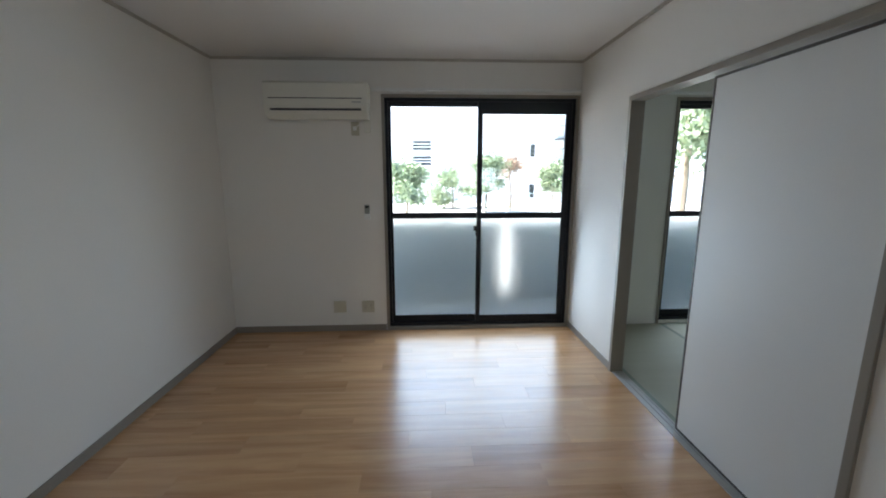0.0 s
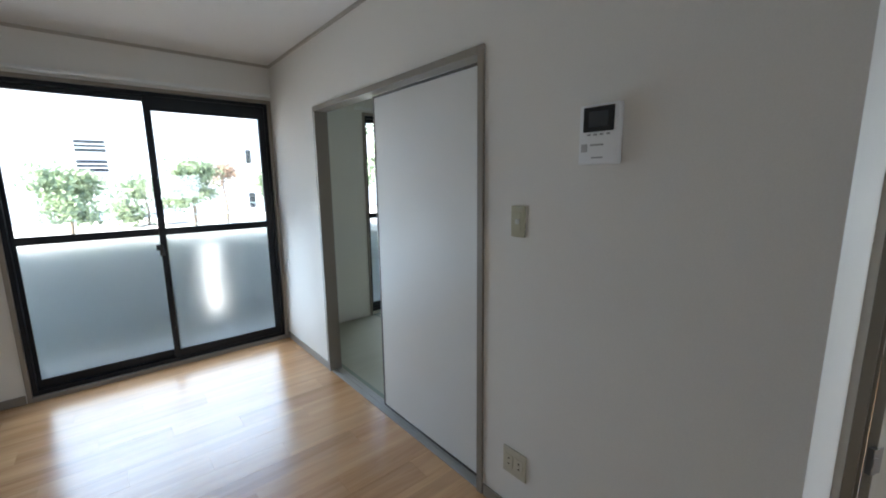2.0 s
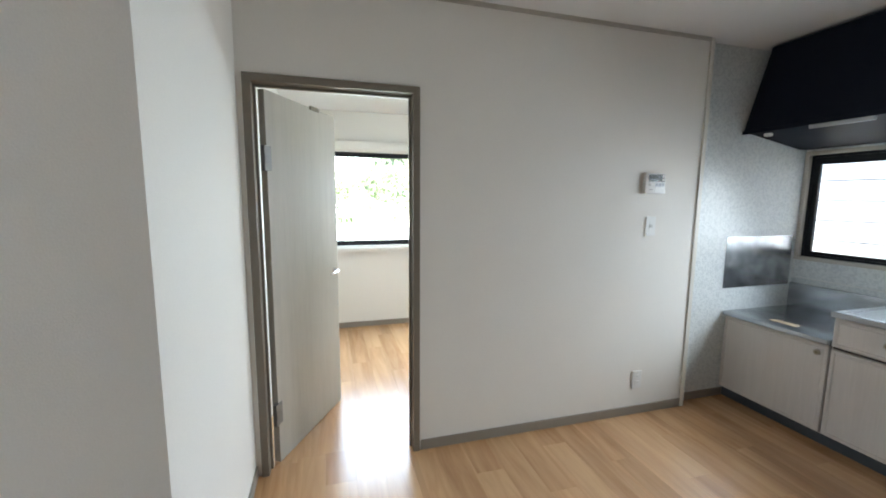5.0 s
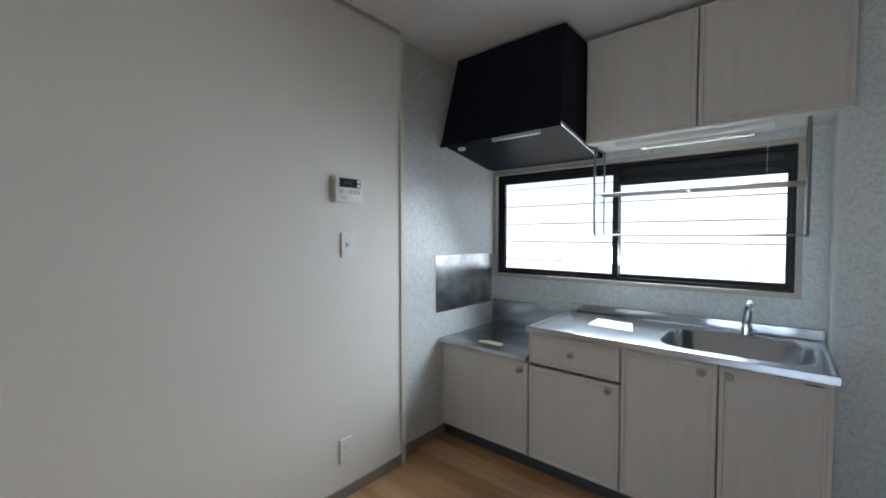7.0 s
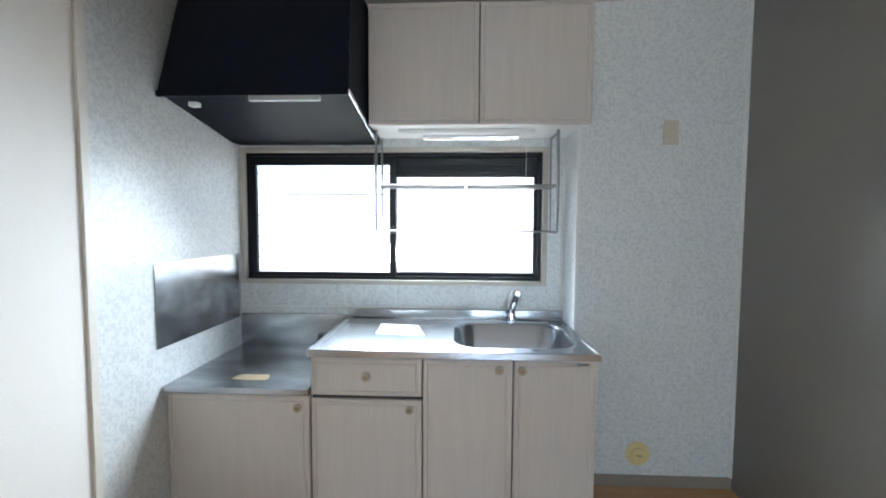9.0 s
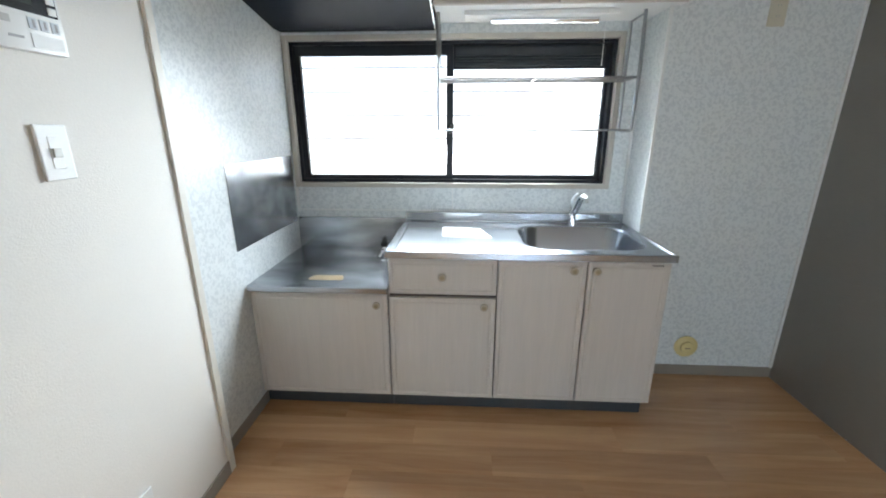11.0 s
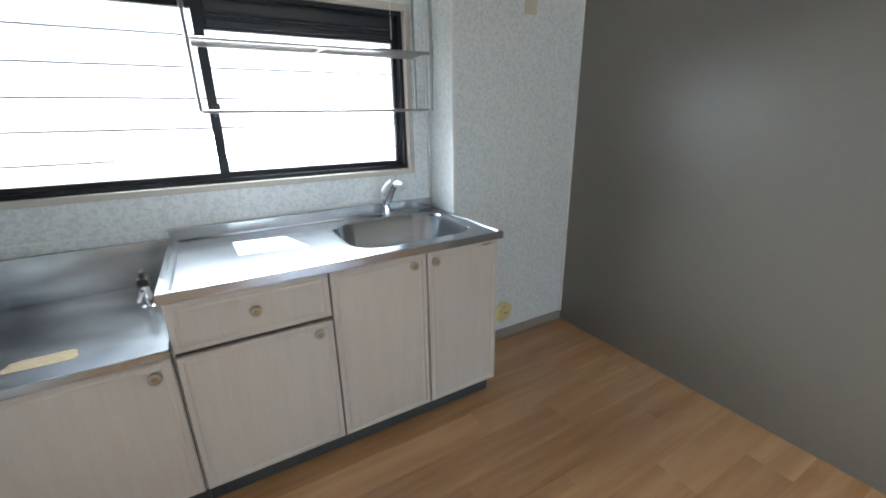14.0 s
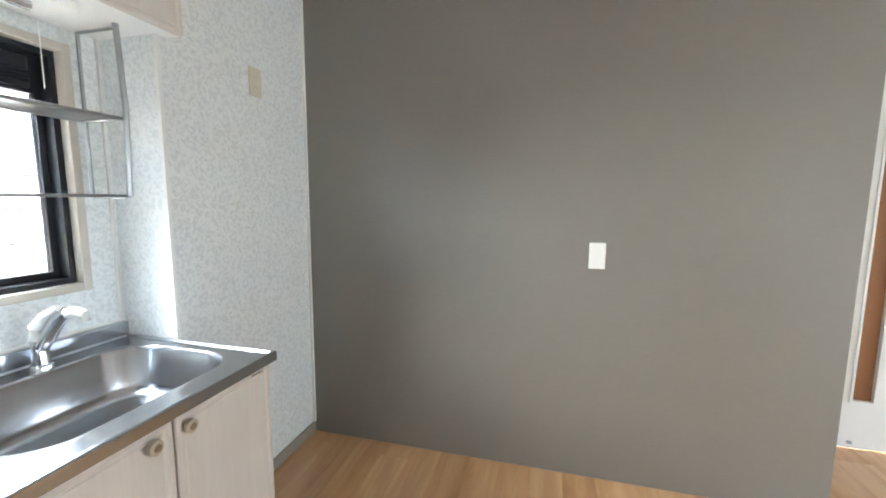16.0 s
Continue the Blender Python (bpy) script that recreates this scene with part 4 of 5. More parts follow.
def sink_top():
    w = thing("sink_worktop", ((SX[0] + SX[3]) / 2, -2.8, 0.79), "stainless steel sink worktop with a pressed basin", "worktop")
    X0, X1, Y0, Y1, T = SX[0] - 0.008, SX[3] + 0.006, -3.078, -2.442, 0.822
    bx0, bx1, by0, by1 = 0.80, 1.36, -2.975, -2.535
    bm = bmesh.new()
    n = 7
    loops = []
    m = 4 * (n + 1)
    # the outer edge follows the loop's corners
    outer = []
    for cx, cy, corner in ((X1, Y1, 0), (X0, Y1, 1), (X0, Y0, 2), (X1, Y0, 3)):
        outer += [(cx, cy)] * (n + 1)
    def ring(pts):
        r = [bm.verts.new(p) for p in pts]
        loops.append(r)
    ring([(x, y, 0.79) for x, y in outer])
    ring([(x, y, T - 0.003) for x, y in outer])
    ring([(x + (0.004 if x == X0 else -0.004), y + (0.004 if y == Y0 else -0.004), T) for x, y in outer])
    ring([(x + (0.012 if x == X0 else -0.03), y + (0.012 if y == Y0 else -0.014), T) for x, y in outer])
    ring([(x + (0.018 if x == X0 else -0.04), y + (0.018 if y == Y0 else -0.022), T - 0.006) for x, y in outer])
    ring([(x + (0.021 if x == X0 else -0.046), y + (0.024 if y == Y0 else -0.028), T - 0.006) for x, y in outer])
    for inset, dz, r in ((-0.022, -0.006, 0.135), (-0.012, -0.005, 0.13), (0.0, -0.008, 0.125), (0.008, -0.02, 0.12), (0.02, -0.13, 0.11), (0.035, -0.155, 0.10), (0.06, -0.165, 0.085), (0.13, -0.168, 0.05)):
        ring(rounded_loop(bx0 + inset, bx1 - inset, by0 + inset, by1 - inset, r, T + dz, n))
    for a, b in zip(loops, loops[1:]):
        for k in range(m):
            q = [a[k], a[(k + 1) % m], b[(k + 1) % m], b[k]]
            bm.faces.new(q)
    bm.faces.new(loops[-1])
    bmesh.ops.remove_doubles(bm, verts=bm.verts, dist=1e-5)
    part("top", bm, STEEL, w, "", True)
    part("back_lip", boxes((X0, X1 - 0.005, -3.098, -3.070, 0.79, 0.868), r=0.003), STEEL, w)
    part("drain_cover", disc(bmesh.new(), ((bx0 + bx1) / 2 + 0.03, (by0 + by1) / 2 + 0.01, T - 0.167), (0, 0, 1), 0.078, 0.008, 36), mat("black rubber", (0.012, 0.012, 0.012), rough=0.75, spec=0.15), w, "black rubber drain cover", True)
    p = thing("paper_sheet", (1.64, -2.87, T - 0.004), "white paper sheet lying on the steel worktop", "paper")
    bm = bmesh.new()
    vs = [bm.verts.new(q) for q in ((1.50, -2.70, T - 0.0055), (1.745, -2.725, T - 0.0055), (1.755, -2.925, T - 0.0055), (1.555, -2.90, T - 0.0055))]
    f = bm.faces.new(vs)
    r = bmesh.ops.extrude_face_region(bm, geom=[f])
    bmesh.ops.translate(bm, verts=[v for v in r["geom"] if isinstance(v, bmesh.types.BMVert)], vec=(0, 0, 0.001))
    part("sheet", bm, WHITE, p)


sink_top()


TAP_GREY = mat("pale grey tap plastic", (0.56, 0.56, 0.55), rough=0.35, vary=0.03)


def faucet():
    x, y, z = 1.045, -3.012, 0.817
    f = thing("faucet", (x, y, z), "chrome single-lever kitchen mixer tap on the sink", "faucet")
    part("base", tube(bmesh.new(), [(x, y, z), (x, y, z + 0.012), (x, y, z + 0.014), (x, y, z + 0.075), (x, y, z + 0.085)], [0.027, 0.027, 0.021, 0.02, 0.018], 24), CHROME, f, "", True)
    part("body", tube(bmesh.new(), [(x, y, z + 0.055), (x - 0.005, y + 0.035, z + 0.10), (x - 0.012, y + 0.075, z + 0.155), (x - 0.016, y + 0.10, z + 0.175)], [0.017, 0.019, 0.018, 0.016], 20), CHROME, f, "", True)
    part("spout", tube(bmesh.new(), [(x - 0.014, y + 0.085, z + 0.165), (x - 0.018, y + 0.125, z + 0.178), (x - 0.021, y + 0.158, z + 0.172), (x - 0.022, y + 0.166, z + 0.15)], [0.015, 0.013, 0.012, 0.010], 18), TAP_GREY, f, "pale plastic spout head", True)
    part("lever", tube(bmesh.new(), [(x + 0.002, y - 0.008, z + 0.085), (x + 0.002, y + 0.0, z + 0.125), (x - 0.002, y + 0.03, z + 0.158), (x - 0.008, y + 0.075, z + 0.185)], [0.017, 0.0185, 0.014, 0.009], 18), TAP_GREY, f, "pale lever", True)


faucet()


def gas_tap():
    x, y, z = 2.058, -2.835, 0.6478
    g = thing("gas_tap", (x, y, z), "black-handled chrome gas tap standing on the stove worktop", "gas tap")
    part("flange", tube(bmesh.new(), [(x, y, z), (x, y, z + 0.006), (x, y, z + 0.01)], [0.026, 0.026, 0.018], 24), CHROME, g, "", True)
    part("body", tube(bmesh.new(), [(x, y, z + 0.008), (x, y, z + 0.03), (x, y, z + 0.034), (x, y, z + 0.052), (x, y, z + 0.056), (x, y, z + 0.085)], [0.013, 0.013, 0.017, 0.017, 0.014, 0.013], 18), CHROME, g, "", True)
    part("nozzle", tube(bmesh.new(), [(x, y, z + 0.06), (x + 0.010, y + 0.012, z + 0.06), (x + 0.018, y + 0.024, z + 0.046), (x + 0.020, y + 0.028, z + 0.03)], [0.011, 0.0105, 0.009, 0.008], 14), CHROME, g, "", True)
    part("handle", boxes((x - 0.017, x + 0.017, y - 0.024, y + 0.026, z + 0.083, z + 0.112), (x - 0.008, x + 0.008, y - 0.022, y + 0.024, z + 0.108, z + 0.138), r=0.005), BLACK_PLASTIC, g, "black lever handle")


gas_tap()
p = thing("steel_wall_plate", (PANEL_X - 0.006, -2.68, 0.8), "smeared steel splash plate on the panel over the stove", "splash plate")
part("plate", boxes((PANEL_X - 0.0085, PANEL_X - 0.0042, -3.06, -2.415, 0.815, 1.185), r=0.0012, segments=1), STEEL_WORN, p)
for yy in (-2.44, -3.03):
    for zz in (0.84, 1.155):
        part("screw", disc(bmesh.new(), (PANEL_X - 0.0085, yy, zz), (-1, 0, 0), 0.005, 0.002, 12), CHROME, p)


def range_hood():
    x0, x1 = 1.80, PANEL_X - 0.006
    h = thing("range_hood", ((x0 + x1) / 2, -2.8, 1.8), "matt black boxy range hood under the ceiling", "range hood")
    bm = bmesh.new()
    # side profile: y, z
    prof = [(-2.465, 1.905), (-2.515, 2.43), (-3.097, 2.43), (-3.097, 1.81), (-3.02, 1.81)]
    left = [(x1 - (0.10 if z > 2.2 else 0.0), y, z) for y, z in prof]
    right = [(x0, y, z) for y, z in prof]
    a, b = [bm.verts.new(q) for q in left], [bm.verts.new(q) for q in right]
    n = len(prof)
    for k in range(n):
        bm.faces.new((a[k], a[(k + 1) % n], b[(k + 1) % n], b[k]))
    bm.faces.new(a)
    bm.faces.new(b[::-1])
    bevelled(bm, 0.005)
    part("body", bm, HOOD, h)
    part("front_lip", boxes((x0, x1, -2.472, -2.456, 1.885, 1.91), r=0.003), HOOD, h)
    part("grip", boxes((x0 + 0.12, x0 + 0.42, -2.48, -2.458, 1.865, 1.887), r=0.003), mat("grey grip", (0.4, 0.41, 0.43), rough=0.4, metal=0.4), h, "grey control strip")
    part("lamp", boxes((x1 - 0.13, x1 - 0.09, -2.56, -2.53, 1.865, 1.885), r=0.003), WHITE, h, "small white hood lamp")
    bm = bmesh.new()
    pr = [(-2.465, 1.892), (-2.465, 1.91), (-3.02, 1.82), (-3.02, 1.80)]
    for xx in (x0 - 0.006, x0 + 0.002):
        for q in pr:
            bm.verts.new((xx, *q))
    bm.verts.ensure_lookup_table()
    v = bm.verts
    for f in ((0, 1, 2, 3), (7, 6, 5, 4), (0, 4, 5, 1), (1, 5, 6, 2), (2, 6, 7, 3), (3, 7, 4, 0)):
        bm.faces.new([v[i] for i in f])
    part("side_edge", bm, STEEL, h, "bright steel side edge")


range_hood()


def wall_cabinet():
    x0, x1, z0, z1, y = 0.70, 1.79, 1.84, 2.43, -2.78
    c = thing("wall_cabinet", ((x0 + x1) / 2, -2.95, z0), "whitewashed wood-grain wall cabinet over the sink", "wall cabinet")
    part("body", boxes((x0, x1, BACK + 0.002, y - 0.017, z0 + 0.012, z1)), CAB, c)
    part("underside", boxes((x0 + 0.004, x1 - 0.004, BACK + 0.003, y - 0.018, z0 + 0.004, z0 + 0.012)), WHITE, c, "white underside")
    # added dark sheet in place of shade between the wall cabinet doors
    part("gap_shade", boxes((x0 + 0.004, x1 - 0.004, y - 0.0172, y - 0.0162, z0 + 0.012, z1 - 0.004)), FRAME_GAP_DARK, c, "dark sheet for the shade in the door gaps")
    m = 1.245
    cabinet_door(c, x0, m, z0, z1 - 0.004, y - 0.016)
    cabinet_door(c, m, x1, z0, z1 - 0.004, y - 0.016)
    l = thing("cabinet_light", (1.22, -2.95, z0 - 0.04), "slim white fluorescent light under the wall cabinet", "light")
    part("housing", boxes((0.955, 1.655, -3.0, -2.87, z0 - 0.018, z0 + 0.004), r=0.006), WHITE, l)
    part("tube", tube(bmesh.new(), [(1.03, -2.93, z0 - 0.028), (1.53, -2.93, z0 - 0.028)], 0.0135, 18), mat("polished tube", (0.90, 0.91, 0.92), rough=0.07, metal=0.75), l, "shiny silvered fluorescent tube, unlit", True)
    part("pull_cord", tube(bmesh.new(), [(0.98, -2.985, z0 - 0.03), (0.981, -2.985, 1.62)], 0.0012, 6), WHITE, l)


wall_cabinet()


def dish_rack():
    x0, x1, y0, y1, zt, zs, zb = 0.833, 1.775, -3.06, -2.90, 1.845, 1.56, 1.32
    r = thing("dish_rack", ((x0 + x1) / 2, -3.0, zb), "hanging steel wire dish rack under the wall cabinet", "dish rack")
    for x in (x0, x1):
        s = 1 if x == x0 else -1
        part("side_frame", tube(bmesh.new(), [(x, y1, zt), (x, y1 + 0.014, zs + 0.03), (x, y1, zb), (x, y1 - 0.015, zb - 0.004), (x, y0 + 0.015, zb - 0.004), (x, y0, zb), (x, y0, zt - 0.012)], [0.0085, 0.0085, 0.0085, 0.006, 0.006, 0.006, 0.006], 8), RACK, r, "", True)
        part("top_arm", tube(bmesh.new(), [(x, y1, zt - 0.014), (x, y0, zt - 0.014)], 0.005, 8), RACK, r, "", True)
        part("shelf_arm", tube(bmesh.new(), [(x, y1, zs), (x, y0, zs)], 0.004, 8), RACK, r, "", True)
    for y in (y0 + 0.01, (y0 + y1) / 2 + 0.04, y1 - 0.01):
        part("bottom_rod", tube(bmesh.new(), [(x0, y, zb), (x1, y, zb)], 0.005, 8), RACK, r, "", True)
    for y in (y0, y1):
        part("shelf_rail", tube(bmesh.new(), [(x0, y, zs), (x1, y, zs)], 0.006, 8), RACK, r, "", True)
    for k in range(7):
        y = y0 + (y1 - y0) * (k + 1) / 8
        part("shelf_wire", tube(bmesh.new(), [(x0, y, zs + 0.002), (x1, y, zs + 0.002)], 0.0022, 6), RACK, r, "", True)
    for x in ((x0 + x1) / 2,):
        part("shelf_clip", boxes((x - 0.006, x + 0.006, y0, y1, zs - 0.004, zs + 0.006)), WHITE, r)


dish_rack()
g = thing("gas_outlet", (0.407, FRONT, 0.175), "yellowed round gas outlet cover low on the panel", "gas outlet")
YEL = mat("yellowed plastic", (0.70, 0.58, 0.27), rough=0.45, vary=0.05)
part("flange", tube(bmesh.new(), [(0.407, FRONT, 0.175), (0.407, FRONT + 0.006, 0.175), (0.407, FRONT + 0.012, 0.175)], [0.062, 0.062, 0.05], 40), YEL, g, "", True)
part("cap", tube(bmesh.new(), [(0.407, FRONT + 0.008, 0.175), (0.407, FRONT + 0.022, 0.175), (0.407, FRONT + 0.026, 0.175)], [0.036, 0.034, 0.026], 32), YEL, g, "", True)
part("keyhole", boxes((0.392, 0.422, FRONT + 0.025, FRONT + 0.0275, 0.172, 0.178)), BRASS, g)

# ---- tatami room floor ----
tf = thing("floor_tatami", (0, 0, 0), "pale green tatami mats with woven borders", "floor", kind="structure")
for i, (x0, x1, y0, y1) in enumerate(((1.607, 2.49, 2.60, 4.365), (2.495, 4.395, 3.49, 4.365), (2.495, 4.395, 2.60, 3.485), (1.607, 3.40, 1.72, 2.595), (3.405, 4.395, 0.81, 2.595), (1.607, 3.40, 0.81, 1.715))):
    m = part("mat", boxes((x0, x1, y0, y1, -0.0155, 0.0), r=0.003, segments=1), TATAMI, tf)
    if x1 - x0 > y1 - y0:
        for ya in (y0 + 0.003, y1 - 0.031):
            part("border", boxes((x0 + 0.003, x1 - 0.003, ya, ya + 0.028, -0.001, 0.0018)), TATAMI_EDGE, m)
    else:
        for xa in (x0 + 0.003, x1 - 0.031):
            part("border", boxes((xa, xa + 0.028, y0 + 0.003, y1 - 0.003, -0.001, 0.0018)), TATAMI_EDGE, m)

# ---- outside ----
GZ = -0.55
structure("ground", boxes((-150, 150, -150, 150, GZ - 0.5, GZ)), ASPHALT, "pale paved ground around the house", "ground")
structure("lawn", boxes((6.2, 32, -30, 12.0, GZ - 0.1, GZ + 0.04)), GRASS, "green lawn outside the bedroom window", "lawn")
PY = 5.45
bal_floor = structure("balcony_floor", boxes((WEST - 0.6, 5.2, NORTH + 0.15, PY + 0.12, -0.3, -0.08)), PARAPET, "grey concrete balcony floor", "balcony")
structure("balcony_parapet", boxes((WEST - 0.6, 1.068, PY, PY + 0.12, -0.08, 0.91), (1.168, 5.2, PY, PY + 0.12, -0.08, 0.91), (1.068, 1.168, PY, PY + 0.12, -0.08, 0.03), (1.068, 1.168, PY, PY + 0.12, 0.84, 0.91)), PARAPET, "pale painted balcony parapet with a narrow gap", "parapet")
# unseen end walls, added to keep direct sun off the balcony
structure("balcony_sun_blocks", boxes((WEST - 0.72, WEST - 0.6, NORTH + 0.15, PY + 0.12, -0.3, 2.5), (5.2, 5.32, NORTH + 0.15, PY + 0.12, -0.3, 2.5)), PARAPET, "unseen grey end walls added to keep sun off the balcony", "partition")
structure("balcony_ceiling", boxes((WEST - 0.6, 5.2, NORTH + 0.15, PY + 0.12, 2.5, 2.65)), CONCRETE, "underside of the balcony above", "balcony")


def house(name, x0, x1, y0, y1, h, label, wins):
    b = thing(name, ((x0 + x1) / 2, y0, GZ), label, "house")
    part("wall", boxes((x0, x1, y0, y1, GZ, GZ + h)), FACADE, b)
    part("roof", boxes((x0 - 0.3, x1 + 0.3, y0 - 0.3, y1 + 0.3, GZ + h, GZ + h + 0.25)), CONCRETE, b)
    for x, z, w, hh in wins:
        wi = part("window", boxes((x, x + w, y0 - 0.02, y0 + 0.05, z, z + hh)), WINDOW_DARK, b, "dark window")
        for k in range(1, 3 if w > 1.2 else 1):
            part("bar", boxes((x, x + w, y0 - 0.04, y0 - 0.02, z + hh * k / 3 - 0.03, z + hh * k / 3 + 0.03)), WHITE, wi)
    return b


house("apartment_house", -14, 6.4, 31, 40, 9.0, "white apartment house across the road", ((-0.65, 3.3, 1.35, 0.65), (-0.65, 2.2, 1.35, 0.65)))
far_house = house("apartment_house", 6.4, 26, 30.6, 40, 8.0, "white neighbouring house across the road", ((5.0 + 3.0, 2.8, 0.35, 0.9), (8.0, -0.2, 0.4, 1.0), (10.5, 2.6, 1.0, 1.0)))

for z in (2.35, 3.95):
    balcony = part("balcony", boxes((9.75, 10.75, 29.7, 30.58, z, z + 0.12)), WINDOW_DARK, far_house, "dark metal balcony")
    for dz in (0.16, 0.95):
        part("rail", boxes((9.75, 10.75, 29.7, 29.76, z + dz, z + dz + 0.05)), WINDOW_DARK, balcony)
    for k in range(7):
        part("baluster", boxes((9.78 + 0.155 * k, 9.81 + 0.155 * k, 29.71, 29.75, z + 0.2, z + 0.95)), WINDOW_DARK, balcony)


def tree(x, y, height, spread, leaf, label, base=None, seed=1, n=420, size=0.16):
    rnd = random.Random(seed)
    t = thing("tree", (x, y, GZ), label, "tree")
    bm = bmesh.new()
    crown0 = GZ + height * (0.3 if base is None else base)
    top = GZ + height
    tube(bm, [(x, y, GZ), (x + 0.05, y, GZ + height * 0.3), (x - 0.04, y + 0.03, GZ + height * 0.6), (x, y, GZ + height * 0.9)], [height * 0.028, height * 0.022, height * 0.014, height * 0.004], 8)
    tips = []
    for k in range(9):
        a, z = rnd.random() * 6.28, crown0 + (top - crown0) * (0.05 + 0.75 * rnd.random())
        r = spread * (0.55 + 0.45 * rnd.random()) * (1.1 - 0.6 * (z - crown0) / (top - crown0))
        tip = (x + r * math.cos(a), y + r * math.sin(a), z + 0.25 * r)
        tube(bm, [(x, y, z - 0.15 * height * 0.5), (x + 0.5 * r * math.cos(a), y + 0.5 * r * math.sin(a), z), tip], [height * 0.01, height * 0.006, 0.006], 6)
        tips.append((tip, r))
    tips.append(((x, y, top - 0.1 * height), spread * 0.6))
    part("trunk", bm, BARK, t, "", True)
    bm = bmesh.new()
    for k in range(n):
        (cx, cy, cz), r = tips[rnd.randrange(len(tips))]
        d = Vector((rnd.gauss(0, 1), rnd.gauss(0, 1), rnd.gauss(0, 0.7)))
        c = Vector((cx, cy, cz)) + d * (0.28 * spread)
        if c.z < crown0 - 0.1:
            continue
        for j in range(4):
            q = c + Vector((rnd.uniform(-1, 1), rnd.uniform(-1, 1), rnd.uniform(-1, 1))) * size * 1.3
            u = Vector((rnd.gauss(0, 1), rnd.gauss(0, 1), rnd.gauss(0, 1))).normalized() * size
            w = u.cross(Vector((rnd.gauss(0, 1), rnd.gauss(0, 1), rnd.gauss(0, 1)))).normalized() * size * 0.5
            bm.faces.new([bm.verts.new(q + e) for e in (u, w, -u, -w)])
    me = bpy.data.meshes.new("crown")
    bm.to_mesh(me)
    bm.free()
    me.materials.append(leaf)
    c = new("crown", me)
    c.parent = t
    c.matrix_parent_inverse = t.matrix_basis.inverted()
    return t


tree(-0.75, 20.7, 2.5, 1.05, LEAF, "rounded green garden tree across the road", seed=1, n=900, size=0.1)
tree(3.5, 22.7, 3.1, 0.95, LEAF, "green clipped garden tree by the road", seed=2, base=0.15, n=900, size=0.1)
tree(5.1, 23.7, 3.0, 0.75, LEAF_RED, "slender reddish garden tree", seed=3, base=0.6, n=260, size=0.08)
tree(6.9, 21.7, 2.6, 0.95, LEAF, "pale green spreading garden tree", seed=4, base=0.45, n=760, size=0.1)
tree(1.9, 25.5, 2.2, 1.3, LEAF, "low green shrub by the fence", seed=5, base=0.1, n=760, size=0.1)
tree(9.9, 15.5, 6.5, 1.9, LEAF, "tall green tree seen from the tatami room", seed=6, base=0.3, n=900, size=0.14)
tree(27.0, -5.0, 9.0, 3.4, LEAF, "large green tree behind the lawn", seed=7, base=0.12, n=3000, size=0.13)
tree(30.0, 1.5, 8.0, 3.0, LEAF, "leafy green tree at the end of the lawn", seed=8, base=0.15, n=2200, size=0.13)
tree(29.0, -11.5, 8.0, 3.0, LEAF, "leafy green tree behind the lawn", seed=9, base=0.15, n=2200, size=0.13)
for k, (sx, sy, sh) in enumerate(((21.5, -1.5, 1.5), (22.5, -4.0, 1.7), (22.0, -6.6, 1.4), (23.0, 1.2, 1.6), (22.5, -9.4, 1.5))):
    tree(sx, sy, sh, 1.1, LEAF, "low green shrub at the edge of the lawn", seed=20 + k, base=0.08, n=420, size=0.11)


def hedge(x, y0, y1, z1, label, seed):
    """A clipped hedge of many small leaves with an uneven top."""
    rnd = random.Random(seed)
    verts, faces = [], []
    for k in range(5200):
        y = rnd.uniform(y0, y1)
        top = z1 + 0.05 * math.sin(2.3 * y) + 0.03 * math.sin(7.1 * y + 1.0)
        c = Vector((x + rnd.uniform(-0.35, 0.35), y, top - (top - GZ) * rnd.random() ** 1.8))
        u = Vector((rnd.gauss(0, 1), rnd.gauss(0, 1), rnd.gauss(0, 1))).normalized() * 0.062
        w = u.cross(Vector((rnd.gauss(0, 1), rnd.gauss(0, 1), rnd.gauss(0, 1)))).normalized() * 0.036
        n = len(verts)
        verts += [c + u, c + w, c - u, c - w]
        faces.append((n, n + 1, n + 2, n + 3))
    me = bpy.data.meshes.new("hedge")
    me.from_pydata(verts, [], faces)
    me.materials.append(HEDGE)
    return tagged(new("hedge", me), label, "hedge", kind="stuff")


HEDGE = mat("yellow green hedge leaves", (0.03, 0.041, 0.009), rough=0.8, vary=0.35, grain=9, blotch=2.0, spec=0.02)
hedge(11.5, -7.5, 3.2, 0.52, "clipped yellow-green hedge beyond the bedroom window", 41)


def garden_wall():
    x, y0, y1, z1 = 20.0, -3.6, -0.9, 0.66
    w = thing("garden_wall", (x, (y0 + y1) / 2, GZ), "low white garden wall with a reddish coping", "garden wall")
    part("wall", boxes((x, x + 0.15, y0, -3.15, GZ, z1), (x, x + 0.15, -2.75, -2.6, GZ, z1), (x, x + 0.15, -2.2, y1, GZ, z1), (x, x + 0.15, -3.15, -2.75, GZ, 0.2), (x, x + 0.15, -2.6, -2.2, GZ, 0.2), (x, x + 0.15, -3.15, -2.75, 0.55, z1), (x, x + 0.15, -2.6, -2.2, 0.55, z1)), FACADE, w)
    part("coping", boxes((x - 0.05, x + 0.2, y0 - 0.05, y1 + 0.05, z1, z1 + 0.07), r=0.01, segments=1), mat("reddish coping", (0.42, 0.20, 0.15), rough=0.7, vary=0.1), w, "reddish tiled coping")


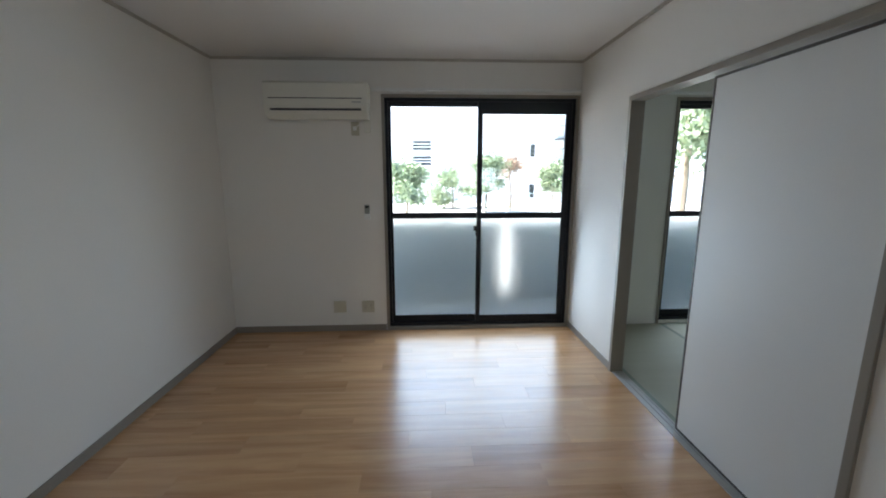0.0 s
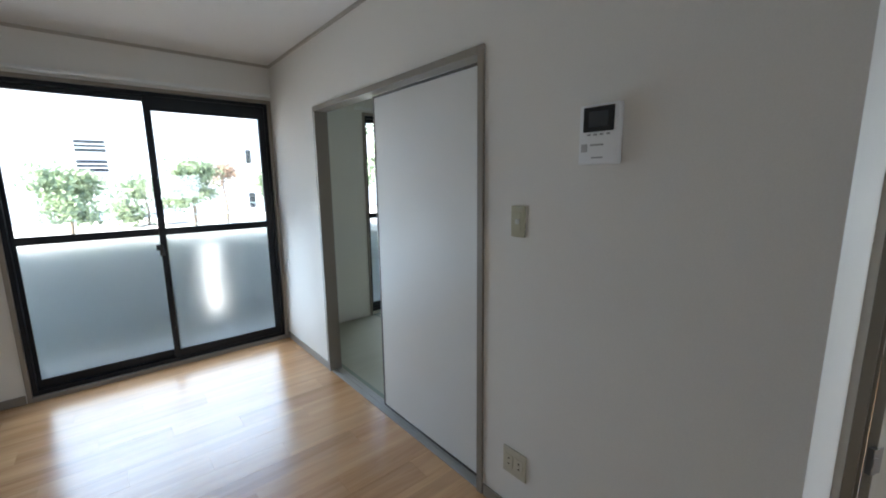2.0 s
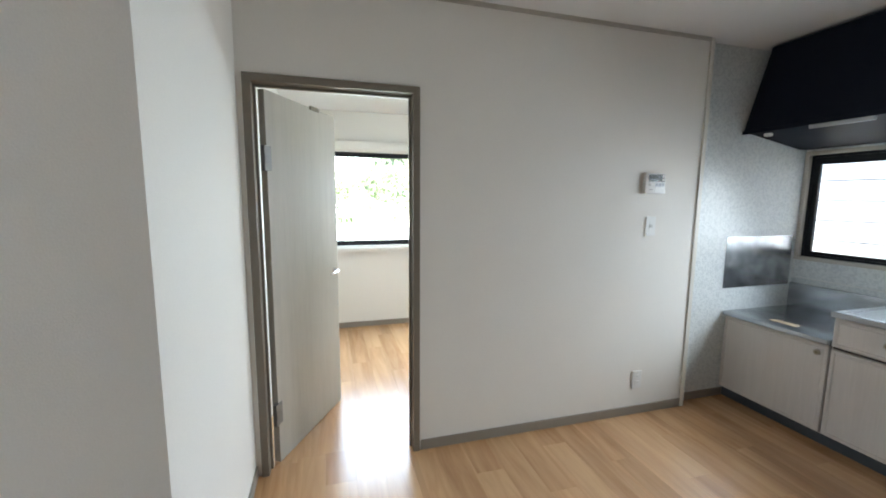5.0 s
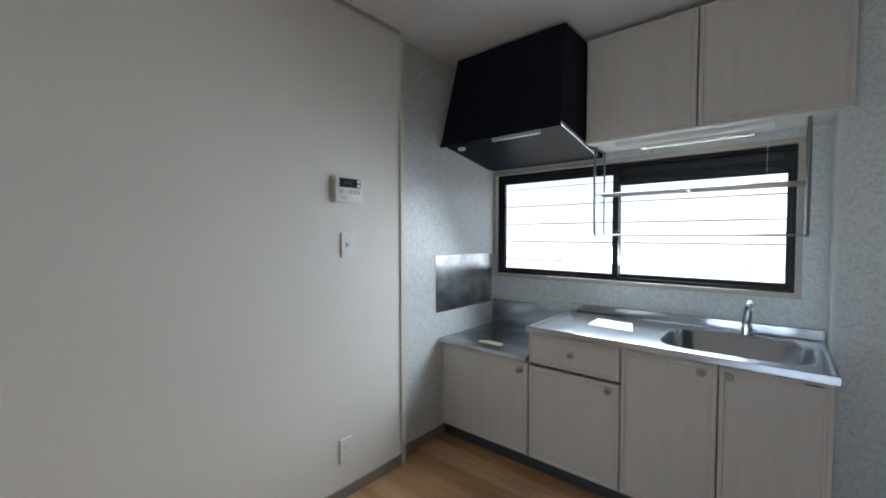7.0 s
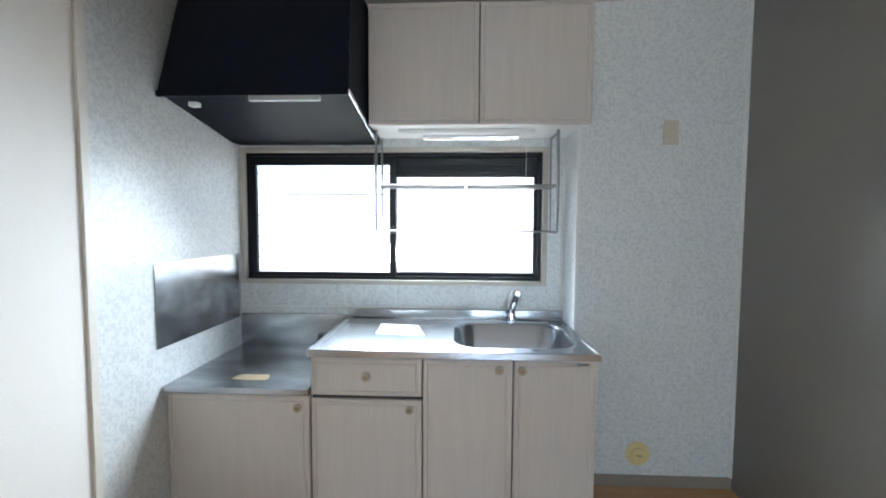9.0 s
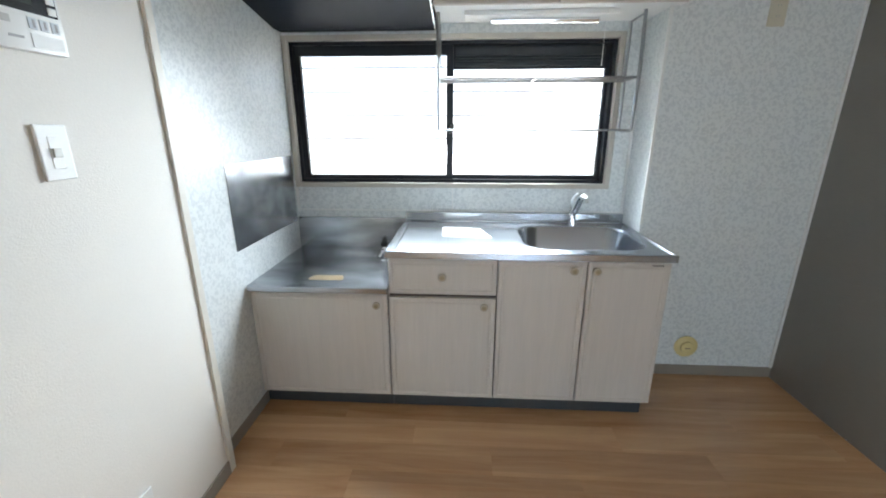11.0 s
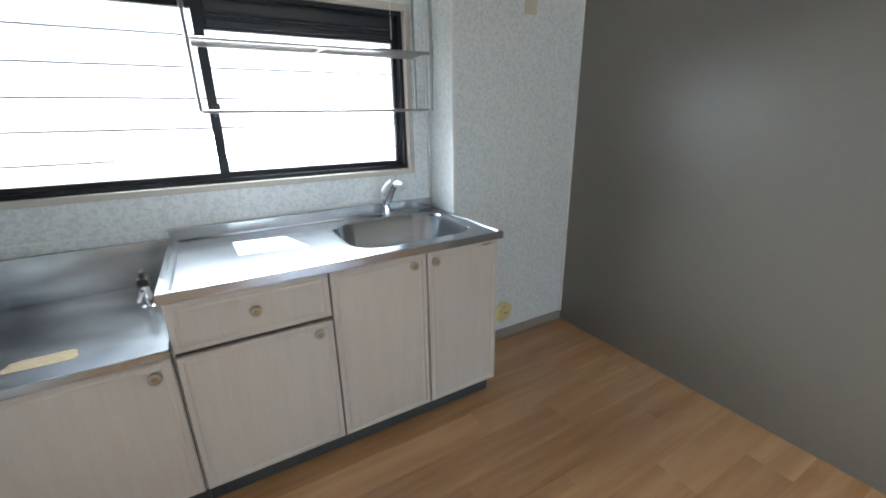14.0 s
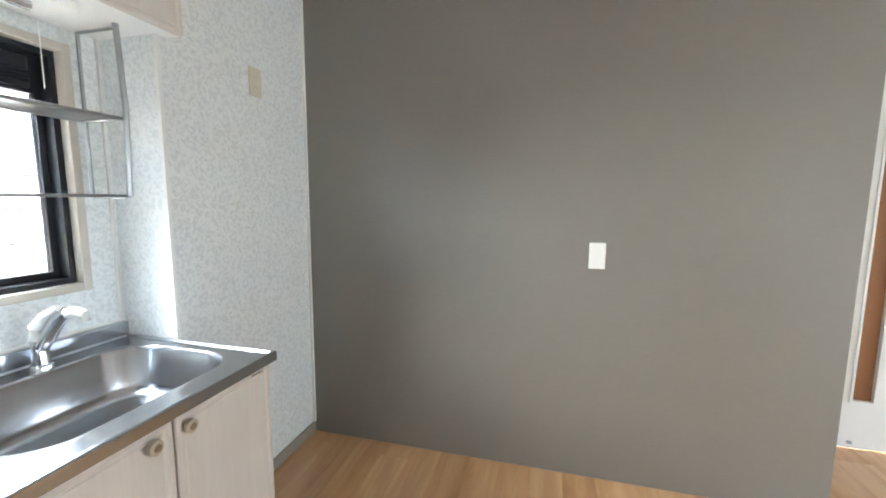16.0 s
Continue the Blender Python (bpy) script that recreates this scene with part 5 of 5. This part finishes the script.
garden_wall()
pole = thing("utility_pole", (24.0, -7.2, GZ), "pale concrete utility pole by the lawn", "utility pole")
part("pole", tube(bmesh.new(), [(24.0, -7.2, GZ), (24.0, -7.2, 9.5)], [0.2, 0.14], 16), CONCRETE, pole, "", True)
fence = thing("mesh_fence", (2.5, 18.5, GZ), "pale green mesh fence along the road", "fence")
TEAL = mat("pale green fence paint", (0.58, 0.72, 0.68), rough=0.5)
for k in range(6):
    part("post", boxes((2.8 + k * 1.0, 2.85 + k * 1.0, 18.5, 18.55, GZ, GZ + 1.25)), TEAL, fence)
for z in (GZ + 0.15, GZ + 0.5, GZ + 0.85, GZ + 1.2):
    part("rail", boxes((2.8, 7.85, 18.51, 18.54, z, z + 0.022)), TEAL, fence)

# neighbour's siding behind the kitchen window
n = thing("neighbour_house", (1.7, -4.5, GZ), "white clapboard neighbouring house outside the kitchen window", "house")
SIDING = mat("white siding", (0.64, 0.64, 0.625), rough=0.6, vary=0.03)
for k in range(27):
    z = GZ + k * 0.2
    part("siding_board", boxes((-5.0, 8.0, -4.62, -4.59, z, z + 0.189), r=0.003, segments=1), SIDING, n)
# wall behind is coloured dark to give the shade between the boards
part("wall", boxes((-5, 8, -8, -4.64, GZ, GZ + 5.4)), mat("siding gap shade", (0.06, 0.06, 0.065), rough=0.9, vary=0.1), n, "dark backing for the shade in the board gaps")
part("roof", boxes((-5.2, 8.2, -8.2, -4.45, GZ + 5.4, GZ + 5.6)), CONCRETE, n)

# ---- floor boards ----
fl = wood_floor_piece("floor_living", "lacquered reddish beech floor boards in the living room")
lay_boards(fl, WEST, EAST, 0.95, NORTH)
lay_boards(fl, DARK_X - 0.7, EAST, RETURN_Y, 0.95)
fk = wood_floor_piece("floor_kitchen", "lacquered reddish beech floor boards in the kitchen")
lay_boards(fk, DARK_X, DOOR_X + 0.1, FRONT - 0.3, -0.42)
lay_boards(fk, DARK_X - 0.7, DOOR_X + 0.1, -0.42, RETURN_Y)
fb = wood_floor_piece("floor_bedroom", "lacquered beech floor boards in the bedroom")
lay_boards(fb, DOOR_X + 0.1, BEDX, -2.3, RETURN_Y)
